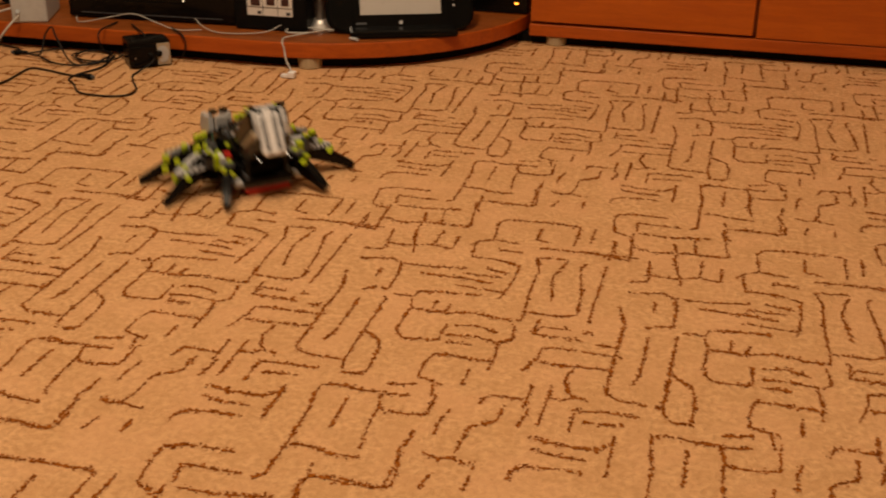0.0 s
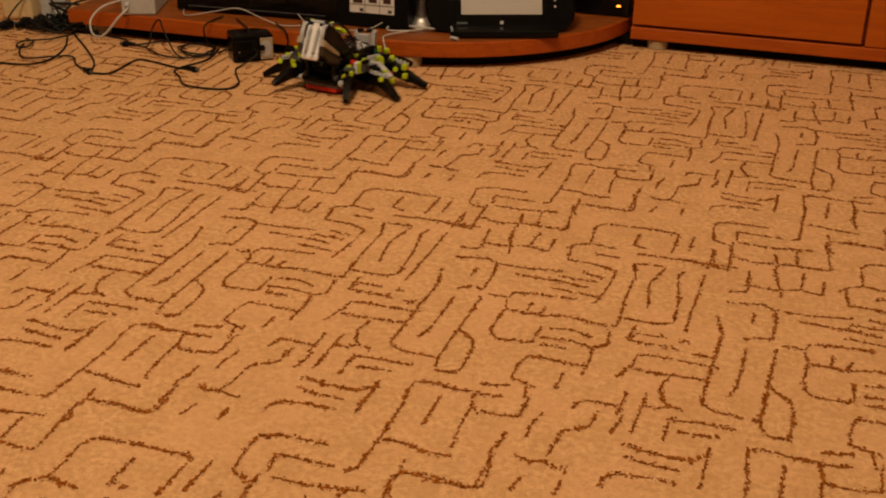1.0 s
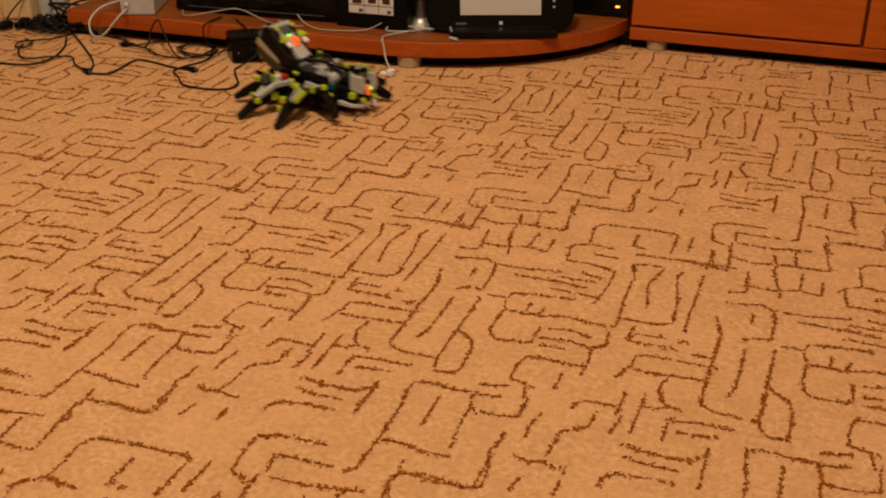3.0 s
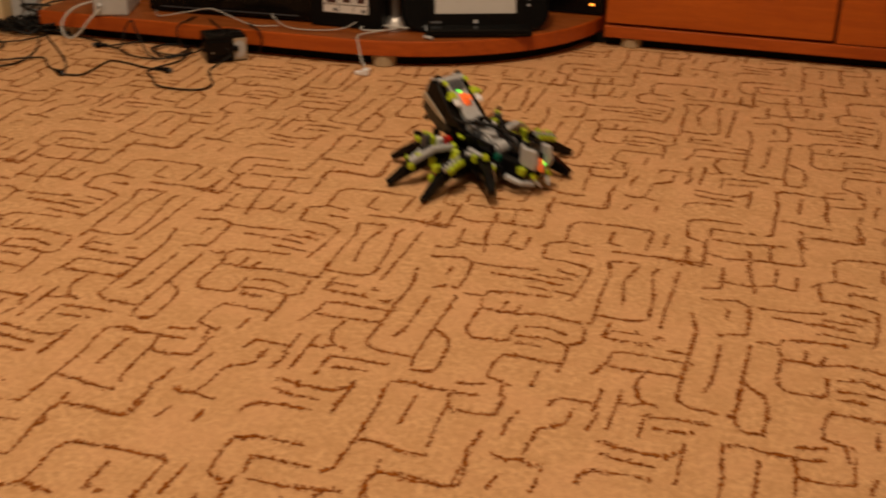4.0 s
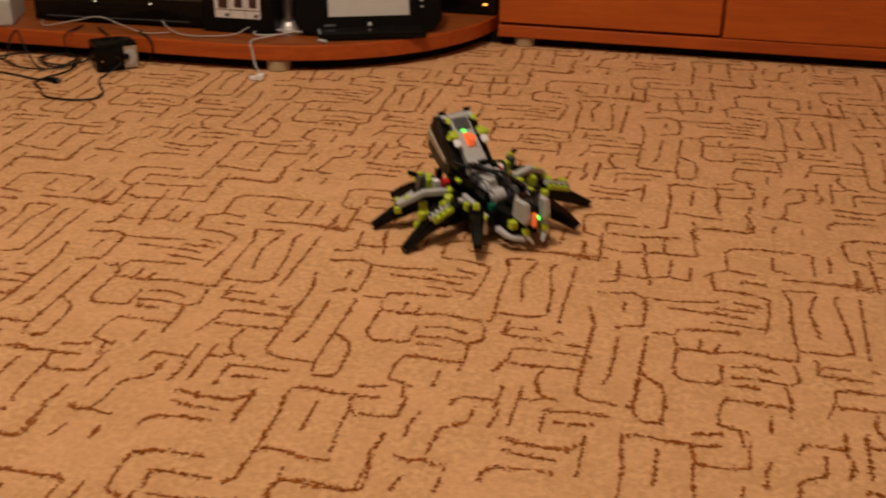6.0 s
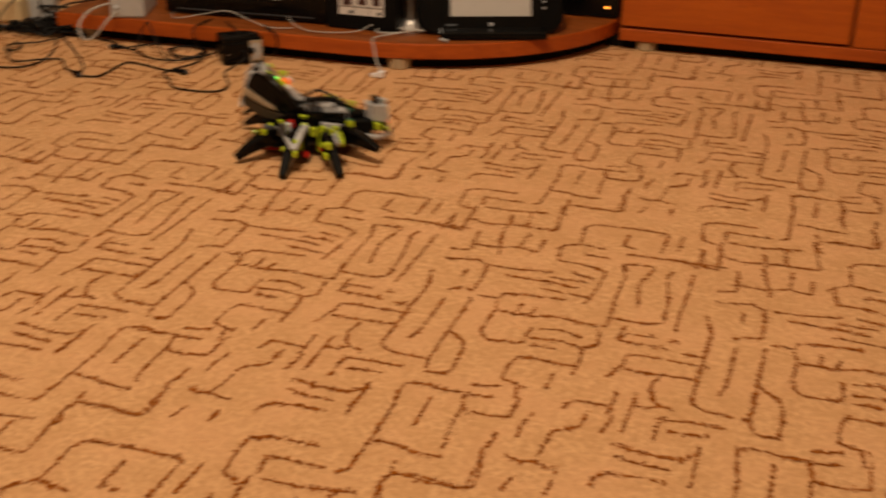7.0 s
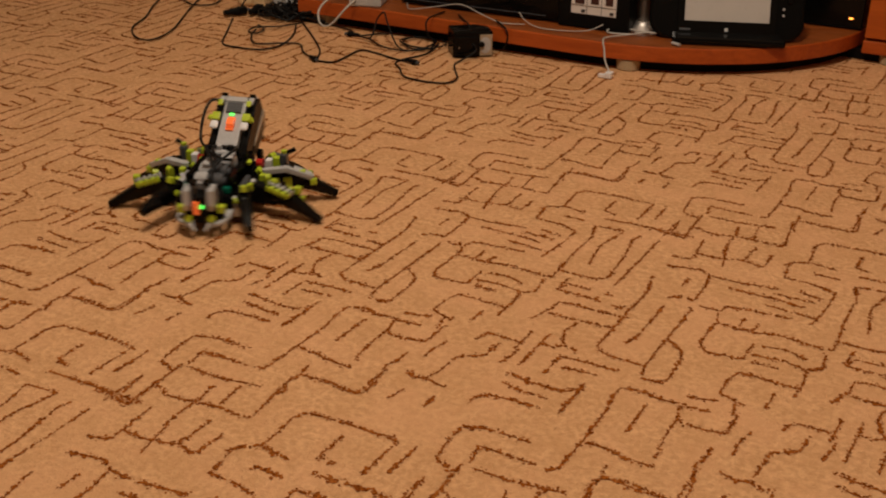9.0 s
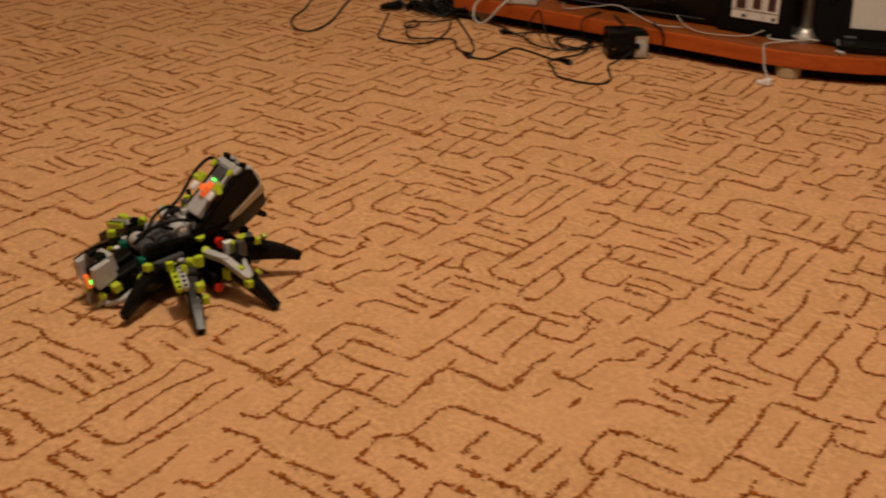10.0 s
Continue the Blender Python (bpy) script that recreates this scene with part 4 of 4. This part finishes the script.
    plate = part("tail_plate", bm, WHITE, robot, "glossy white tail plate with two slots", m=TAIL_LEAN)
    for x in (-0.0082, 0.0082):
        part("slot", box(x - 0.0032, x + 0.0032, -0.0556, -0.0546, 0.069, 0.113, bevel=0.0004), DARK_GREY, plate)
        part("slot_core", box(x - 0.0013, x + 0.0013, -0.0562, -0.0557, 0.073, 0.113, bevel=0.0002), LIGHT_GREY, plate)
        for z in (0.0665, 0.1155):
            bm = bmesh.new()
            add_lathe(bm, [(0.0034, 0), (0.0034, 0.0007), (0.0022, 0.0008), (0.0020, 0.0002)], 12, pose(x, -0.0550, z, 90))
            part("stud", bm, LIGHT_GREY, plate)
    part("tail_core", slab(bmesh.new(), [(-0.0380, 0.1280), (-0.020, 0.1080), (0.010, 0.078), (-0.004, 0.050), (-0.0360, 0.0540), (-0.0600, 0.0760), (-0.0530, 0.1000)], -0.0168, 0.0168, 0.002), BLACK_MATT, robot)
    bm = bmesh.new()
    slab(bm, [(-0.0350, 0.100), (-0.006, 0.066), (0.030, 0.060), (0.030, 0.045), (-0.030, 0.045), (-0.0435, 0.060)], -0.0145, 0.0145, 0.002)
    part("battery_cradle", bm, BLACK_MATT, robot)
    for s in (-1, 1):
        bm = bmesh.new()
        beam(bm, (s * 0.0270, 0.030, 0.066), (s * 0.0265, -0.006, 0.052), 0.0076, 0.0076)
        part("support_beam", bm, BLACK, robot)
    for x in (-0.008, 0.008):
        bm = bmesh.new()
        add_box(bm, x - 0.004, x + 0.004, 0.026, 0.034, 0.066, 0.080, 0.001)
        part("front_tooth", bm, LIGHT_GREY if x > 0 else BLACK, robot)


def build_chassis(robot):
    def cuboid(name, mat, *b, label="", bevel=0.0012):
        return part(name, box(*b, bevel=bevel), mat, robot, label)

    for s in (-1, 1):
        part("frame_beam", beam(bmesh.new(), (s * 0.0355, -0.024, 0.034), (s * 0.0355, 0.116, 0.030), 0.0076, 0.012), BLACK, robot, "black beam with round holes")
        part("upper_beam", beam(bmesh.new(), (s * 0.0285, 0.006, 0.054), (s * 0.0295, 0.092, 0.050), 0.0078, 0.020), BLACK, robot)
    cuboid("core", BLACK_MATT, -0.033, 0.033, -0.022, 0.110, 0.018, 0.040, bevel=0.002)
    cuboid("gear_housing", BLACK_MATT, -0.024, 0.024, 0.0, 0.092, 0.0385, 0.052, bevel=0.003)
    cuboid("base_plate", DARK_GREY, -0.037, 0.037, -0.034, 0.105, 0.0108, 0.0178, label="dark grey base plate")
    part("rear_axle", add_rod(bmesh.new(), (-0.0385, -0.030, 0.0215), (0.0385, -0.030, 0.0215), 0.0066, n=14), BLACK, robot)
    for s in (-1, 1):
        part("axle_end", add_rod(bmesh.new(), (s * 0.0390, -0.030, 0.0215), (s * 0.0560, -0.030, 0.0215), 0.0062, n=14), LIGHT_GREY, robot)
        part("axle_collar", add_rod(bmesh.new(), (s * 0.0300, -0.0300, 0.0300), (s * 0.0345, -0.0300, 0.0300), 0.0060, n=14), DARK_GREY, robot)
        cuboid("rear_post", BLACK, *sorted((s * 0.0250, s * 0.0330)), -0.034, -0.024, 0.018, 0.054)
    cuboid("runner", RED, -0.033, 0.033, -0.0345, 0.012, 0.0035, 0.0105, label="red plate under the base")
    for s in (-1, 1):
        for y in (-0.012, 0.075):
            part("wheel", add_rod(bmesh.new(), (s * 0.024 - 0.004, y, 0.0075), (s * 0.024 + 0.004, y, 0.0075), 0.0070, n=16), BLACK_MATT, robot)
    for k, (y, z) in enumerate(((0.046, 0.062), (0.068, 0.058), (0.088, 0.052))):
        for s in (-1, 1):
            bm = bmesh.new()
            add_rod(bm, (s * 0.002, y, z), (s * 0.0185, y, z - 0.001), 0.0105, n=20)
            add_rod(bm, (s * 0.0185, y, z - 0.001), (s * 0.0220, y, z - 0.001), 0.006, n=12)
            part("motor_drum", bm, DARK_GREY if (k, s) in ((0, 1), (1, -1), (2, -1)) else LIGHT_GREY, robot, smooth=False)
    cuboid("motor_cover", LIGHT_GREY, -0.016, 0.020, 0.026, 0.038, 0.060, 0.073, bevel=0.003)
    cuboid("motor_cap", LIGHT_GREY, 0.004, 0.016, 0.052, 0.078, 0.066, 0.071, bevel=0.002)
    cuboid("motor_cap", WHITE, -0.022, -0.013, 0.040, 0.050, 0.062, 0.070, bevel=0.002)
    for s in (-1, 1):
        part("red_pin", pin(bmesh.new(), (s * 0.0385, 0.010, 0.0500), (s, 0, 0), 0.008, 0.0058), RED, robot, "red round pin")
        part("lime_pin", pin(bmesh.new(), (s * 0.0315, 0.030, 0.0555), (s * 0.3, 0.1, 1), 0.004, 0.0052), LIME, robot, "lime round pin")
        part("lime_pin", pin(bmesh.new(), (s * 0.0465, 0.031, 0.0450), (s * 0.7, 0.1, 0.7), 0.005, 0.0046), LIME, robot)
        part("lime_pin", pin(bmesh.new(), (s * 0.0400, 0.070, 0.040), (s, 0.1, 0.8), 0.005, 0.0044), LIME, robot)
        cuboid("green_block", GREEN, *sorted((s * 0.0225, s * 0.0325)), 0.0980, 0.1060, 0.0405, 0.0495, label="dark green block", bevel=0.0015)
        cuboid("white_block", WHITE, *sorted((s * 0.0365, s * 0.0450)), 0.1010, 0.1090, 0.010, 0.038, label="white upright block", bevel=0.0015)
        part("side_beam", beam(bmesh.new(), (s * 0.0425, 0.060, 0.046), (s * 0.0435, 0.094, 0.042), 0.0076, 0.008), LIGHT_GREY if s > 0 else DARK_GREY, robot)
        part("rear_beam", beam(bmesh.new(), (s * 0.0420, -0.014, 0.040), (s * 0.0500, 0.004, 0.042), 0.0076, 0.008), LIGHT_GREY, robot)
        cuboid("shoulder_rail", BLACK_MATT, *sorted((s * 0.0395, s * 0.0530)), 0.000, 0.092, 0.022, 0.037, bevel=0.002)
        part("lower_strut", box(*sorted((s * 0.0500, s * 0.0790)), 0.027, 0.039, 0.0085, 0.0290, bevel=0.003), BLACK_MATT, robot)
        part("red_pin", pin(bmesh.new(), (s * 0.0780, 0.033, 0.0125), (s, 0, 0.2), 0.004, 0.0050), RED, robot)
        # upright blocks over the third leg
        cuboid("shoulder_block", WHITE, *sorted((s * 0.0500, s * 0.0590)), -0.001, 0.011, 0.034, 0.055, label="light grey upright block")
        cuboid("lime_block", LIME, *sorted((s * 0.0592, s * 0.0690)), -0.006, 0.005, 0.038, 0.057, label="lime upright block")
        cuboid("dark_block", DARK_GREY, *sorted((s * 0.0692, s * 0.0790)), -0.008, 0.004, 0.042, 0.062)
        part("peg", add_rod(bmesh.new(), (s * 0.074, -0.007, 0.060), (s * 0.088, -0.012, 0.066), 0.0034, n=8), BLACK, robot)
        part("peg_stud", pin(bmesh.new(), (s * 0.074, -0.003, 0.0622), (0, 0, 1), 0.003, 0.0038), LIME, robot)
        cuboid("lime_side", LIME, *sorted((s * 0.0540, s * 0.0620)), 0.040, 0.050, 0.034, 0.048)
        cuboid("lime_side", LIME, *sorted((s * 0.0480, s * 0.0550)), 0.074, 0.083, 0.036, 0.047)
    for pts in (
        [(0.018, -0.026, 0.124), (0.034, -0.020, 0.126), (0.040, -0.002, 0.110), (0.038, 0.020, 0.084), (0.020, 0.044, 0.078), (0.0, 0.066, 0.074), (-0.004, 0.090, 0.064)],
        [(0.018, 0.026, 0.074), (0.021, 0.044, 0.082), (0.010, 0.066, 0.080), (-0.004, 0.084, 0.070), (-0.006, 0.102, 0.058)],
        [(-0.018, 0.030, 0.074), (-0.022, 0.052, 0.082), (-0.012, 0.074, 0.076), (0.0, 0.094, 0.064)],
        [(0.004, 0.024, 0.072), (0.012, 0.036, 0.080), (0.006, 0.056, 0.078), (-0.010, 0.066, 0.074), (-0.019, 0.056, 0.070)],
    ):
        part("lead", add_tube(bmesh.new(), pts, 0.0021), RUBBER, robot, "thin black lead", smooth=True)


HEAD_PIVOT = (0.0, 0.098, 0.030)


def build_head(robot):
    """The turning head: two grey cheek panels, a switch between them and pale jaws."""
    bm = bmesh.new()
    add_box(bm, -0.024, 0.024, 0.0, 0.040, -0.014, 0.016, 0.003)
    add_box(bm, -0.007, 0.007, 0.030, 0.0598, -0.008, 0.030, 0.002)
    head = part("head", bm, BLACK_MATT, robot, "black head with grey cheeks and pale jaws")
    for s in (-1, 1):
        bm = bmesh.new()
        out = [(0.036, 0.013), (0.063, 0.011), (0.066, 0.020), (0.062, 0.039), (0.039, 0.039)]
        turn = pose(s * 0.0115 if s > 0 else s * 0.0115 - 0.0085, 0, 0) @ Matrix(((0, 0, 1, 0), (1, 0, 0, 0), (0, 1, 0, 0), (0, 0, 0, 1)))
        add_prism(bm, out, 0.0, 0.0085, 0.001, turn)
        part("cheek", bm, LIGHT_GREY, head, "light grey cheek panel")
        bm = bmesh.new()
        add_box(bm, s * 0.0085 - 0.0055, s * 0.0085 + 0.0055, 0.038, 0.050, 0.0403, 0.0455, 0.001)
        part("cheek_cap", bm, BLACK, head)
        bm = bmesh.new()
        add_box(bm, s * 0.026 - 0.005, s * 0.026 + 0.005, 0.042, 0.052, 0.002, 0.012, 0.001)
        pin(bm, (s * 0.0150, 0.059, -0.001), (0, 1, 0.3), 0.004, 0.0045)
        part("lime_cheek", bm, LIME, head, "lime cheek pieces")
        bm = bmesh.new()
        claw(bm, (s * 0.032, 0.024, -0.007), (s * 0.030, 0.048, -0.009), (s * 0.015, 0.062, -0.011), 0.009, 0.005, 0.007, 0.005)
        part("jaw", bm, LIGHT_GREY, head, "curved light grey jaw")
        bm = bmesh.new()
        claw(bm, (s * 0.014, 0.059, -0.006), (s * 0.0115, 0.065, -0.009), (s * 0.007, 0.069, -0.015), 0.0080, 0.0035, 0.0055, 0.0035)
        part("tooth", bm, LIGHT_GREY, head, "pale pointed tooth")
    part("head_back", box(-0.0112, 0.0112, 0.0290, 0.0370, -0.008, 0.0385, bevel=0.001), LIGHT_GREY, head, "light grey plate between the cheeks")
    part("head_switch", box(0.0005, 0.0068, 0.0600, 0.0655, 0.006, 0.024, bevel=0.001), ORANGE, head, "orange switch")
    part("head_light", box(-0.0050, -0.0022, 0.0600, 0.0640, 0.014, 0.019, bevel=0.0008), GREEN_LED, head, "glowing green light")
    bm = bmesh.new()
    add_box(bm, -0.0105, 0.0105, 0.004, 0.030, 0.012, 0.024, 0.003)
    part("neck", bm, BLACK, head)
    head.matrix_basis = pose(*HEAD_PIVOT)
    return head


def build_spider():
    robot = tagged(new("toy_spider"), "toy spider of black, grey and lime plastic building pieces", "toy")
    robot.scale = (0.885, 0.885, 0.885)
    build_chassis(robot)
    build_abdomen(robot)
    head = build_head(robot)
    legs = {}
    for style, (shoulder, tip) in enumerate((
        ((0.044, 0.088, 0.036), (0.077, 0.151, 0.003)),
        ((0.056, 0.060, 0.038), (0.151, 0.084, 0.000)),
        ((0.056, 0.022, 0.040), (0.147, -0.006, 0.000)),
        ((0.046, -0.008, 0.038), (0.078, -0.073, 0.004)),
    ), 1):
        for s, key in ((-1, "L"), (1, "R")):
            legs[key + str(style)] = build_leg(robot, (s * shoulder[0], shoulder[1], shoulder[2]), (s * tip[0], tip[1], tip[2]), style, s)
    return robot, head, legs


SPIDER, SPIDER_HEAD, SPIDER_LEGS = build_spider()

# ---- motion: seconds, place on the carpet, heading ----
SPIDER_WALK = [
    (0.0, -0.543, 1.299, 43.5),
    (0.5, -0.687, 1.503, 17.1),
    (1.0, -0.731, 1.656, -11.5),
    (1.5, -0.760, 1.620, -39.2),
    (2.0, -0.803, 1.596, -71.3),
    (2.2, -0.822, 1.602, -85.9),
    (3.3, -0.679, 1.577, -109.6),
    (3.5, -0.599, 1.541, -115.4),
    (4.0, -0.401, 1.417, -121.1),
    (4.5, -0.227, 1.268, -147.9),
    (5.0, -0.121, 1.055, -178.7),
    (5.2, -0.136, 1.120, -165.0),
    (6.3, -0.331, 1.377, -125.5),
    (6.5, -0.427, 1.422, -111.4),
    (7.0, -0.678, 1.404, -67.3),
    (7.5, -0.864, 1.216, -32.9),
    (8.0, -0.922, 0.934, 4.0),
    (8.3, -0.934, 0.935, -12.5),
    (8.5, -0.926, 0.992, -56.8),
    (8.6, -0.916, 1.002, -79.5),
    (8.7, -0.902, 1.018, -115.5),
    (8.8, -0.901, 1.031, -133.0),
    (9.0, -0.901, 1.062, -162.6),
    (9.5, -0.880, 0.964, -178.2),
    (9.8, -0.904, 0.812, -193.2),
    (9.9, -0.900, 0.777, -198.2),
    (10.0, -0.908, 0.762, -198.4),
]
HEAD_SWING = [(0.0, 9, 0), (0.5, 9, 0), (1.0, 22, 0), (1.5, 12, 0), (2.0, 0, 0), (2.2, -3, 0), (3.3, 0, -1), (3.5, 1, -1), (4.0, 3, -2), (4.5, 27, -3), (5.0, 12, -11), (5.2, 10, -5), (6.3, 0, -2), (6.5, 2, -2), (7.0, 0, 0), (7.5, 9, 0), (8.0, 14, 0), (8.3, 6, 0), (8.5, 0, 0), (8.6, -2, 0), (8.7, 4, 0), (8.8, 6, -1), (9.0, 10, -3), (9.5, 14, -5), (10.0, 13, -14)]
LEG_SWING = {
    "L1": [(0.0, 0, 0), (0.5, 0, 0), (1.0, 0, 0), (1.5, 0, 0), (2.0, 0, 0), (2.2, 0, 0), (3.3, 0, 0), (3.5, 0, 0), (4.0, -1, 0), (4.5, -2, 0), (5.0, -2, 0), (5.2, -3, 2), (6.3, 6, 2), (6.5, 8, 2), (7.0, 4, 1), (7.5, 0, 0), (8.0, 0, 0), (8.3, -1, 2), (8.5, -1, 4), (8.6, -1, 4), (8.7, -1, 5), (8.8, -2, 6), (9.0, -2, 7), (9.5, 1, 8), (9.9, 4, 3), (10.0, 4, 3)],
    "R1": [(0.0, 0, 0), (0.5, 2, 4), (1.0, 3, 8), (1.5, 14, 7), (2.0, 7, 4), (2.2, 4, 2), (3.3, -6, 10), (3.5, -7, 6), (4.0, -6, 10), (4.5, -2, 9), (5.0, 2, 2), (5.2, 0, 7), (6.3, -3, 10), (6.5, -4, 8), (7.0, -16, 13), (7.5, 10, 6), (8.0, 9, 8), (8.3, -10, 13), (8.5, -13, 16), (8.6, -12, 14), (8.7, -10, 13), (8.8, 7, 13), (9.0, 9, 16), (9.5, 13, 14), (9.9, -14, 0), (10.0, -16, 0)],
    "L2": [(0.0, -3, 0), (0.5, -3, 2), (1.0, -2, 1), (1.5, 0, 0), (2.0, 0, 0), (2.2, 0, 0), (3.3, 0, 0), (3.5, 0, 0), (4.0, 0, 0), (4.5, 1, 0), (5.0, -2, 0), (5.2, 4, 1), (6.3, 0, 0), (6.5, 0, 0), (7.0, 0, 0), (7.5, 0, 0), (8.0, 0, 0), (8.3, 0, 0), (8.5, 0, 0), (8.6, 0, 0), (8.7, 0, 0), (8.8, 0, 0), (9.0, 0, 0), (9.5, 3, 2), (9.9, -3, 0), (10.0, -3, 0)],
    "R2": [(0.0, 0, 1), (0.5, 0, 2), (1.0, -2, 1), (1.5, 2, 0), (2.0, 1, 1), (2.2, 1, 0), (3.3, -2, 0), (3.5, -2, 0), (4.0, -2, 0), (4.5, 1, 0), (5.0, 7, 0), (5.2, 3, 0), (6.3, 0, 0), (6.5, -1, 0), (7.0, 0, 0), (7.5, -1, 0), (8.0, -6, 4), (8.3, 1, 0), (8.5, 1, 0), (8.6, 1, 0), (8.7, 1, 0), (8.8, 4, 0), (9.0, 5, 0), (9.5, 2, 0), (9.9, 0, 0), (10.0, 0, 0)],
    "L3": [(0.0, 3, 0), (0.5, 3, 0), (1.0, 2, 0), (1.5, 0, 0), (2.0, 0, 0), (2.2, 0, 0), (3.3, 0, 0), (3.5, 0, 0), (4.0, 0, 0), (4.5, 0, 0), (5.0, 0, 0), (5.2, 0, 0), (6.3, 0, 0), (6.5, 0, 0), (7.0, 0, 0), (7.5, 0, 0), (8.0, 0, 0), (8.3, 0, 1), (8.5, 0, 1), (8.6, -1, 1), (8.7, -1, 1), (8.8, -1, 2), (9.0, -1, 2), (9.5, 0, 1), (9.9, 1, 0), (10.0, 1, 0)],
    "R3": [(0.0, 2, 1), (0.5, 1, 0), (1.0, -1, 0), (1.5, -1, 0), (2.0, -1, 1), (2.2, -1, 0), (3.3, 4, 0), (3.5, 6, 0), (4.0, 4, 1), (4.5, 3, 0), (5.0, 0, 4), (5.2, -2, 0), (6.3, 3, 0), (6.5, 3, 0), (7.0, 3, 0), (7.5, 1, 0), (8.0, -1, 1), (8.3, -1, 0), (8.5, -1, 0), (8.6, -1, 0), (8.7, -1, 0), (8.8, -1, 0), (9.0, 0, 0), (9.5, 0, 0), (9.9, 0, 0), (10.0, 0, 0)],
    "L4": [(0.0, 0, 2), (0.5, 2, 1), (1.0, 7, 6), (1.5, -9, 2), (2.0, -4, 1), (2.2, -3, 1), (3.3, 0, 0), (3.5, 0, 0), (4.0, 0, 0), (4.5, 0, 0), (5.0, 0, 0), (5.2, 0, 0), (6.3, 0, 0), (6.5, 0, 0), (7.0, -5, 0), (7.5, -10, 1), (8.0, -5, 0), (8.3, -2, 0), (8.5, 0, 0), (8.6, 0, 0), (8.7, 0, 0), (8.8, 0, 0), (9.0, 0, 0), (9.5, 0, 6), (9.9, -1, 11), (10.0, -1, 12)],
    "R4": [(0.0, -6, 0), (0.5, -3, 0), (1.0, 1, 0), (1.5, 2, 0), (2.0, 1, 1), (2.2, -1, 1), (3.3, 0, 0), (3.5, 0, 0), (4.0, 0, 0), (4.5, 0, 0), (5.0, 0, 0), (5.2, 0, 0), (6.3, -2, 1), (6.5, -2, 1), (7.0, -1, 0), (7.5, 1, 0), (8.0, 2, 0), (8.3, 0, 0), (8.5, 0, 0), (8.6, 0, 0), (8.7, 0, 0), (8.8, 0, 0), (9.0, 0, 0), (9.5, 0, 0), (9.9, 0, 0), (10.0, 0, 0)],
}


def motions():
    walk(SPIDER, [(t, pose(x, y, 0.001, 0, 0, turn)) for t, x, y, turn in SPIDER_WALK])
    walk(SPIDER_HEAD, [(t, pose(*HEAD_PIVOT, 0, 0, a) @ pose(0, 0, 0, nod)) for t, a, nod in HEAD_SWING])
    for key, (leg, (x, y, z, turn)) in SPIDER_LEGS.items():
        walk(leg, [(t, pose(x, y, z, 0, -lift, turn + a)) for t, a, lift in LEG_SWING[key]])


motions()
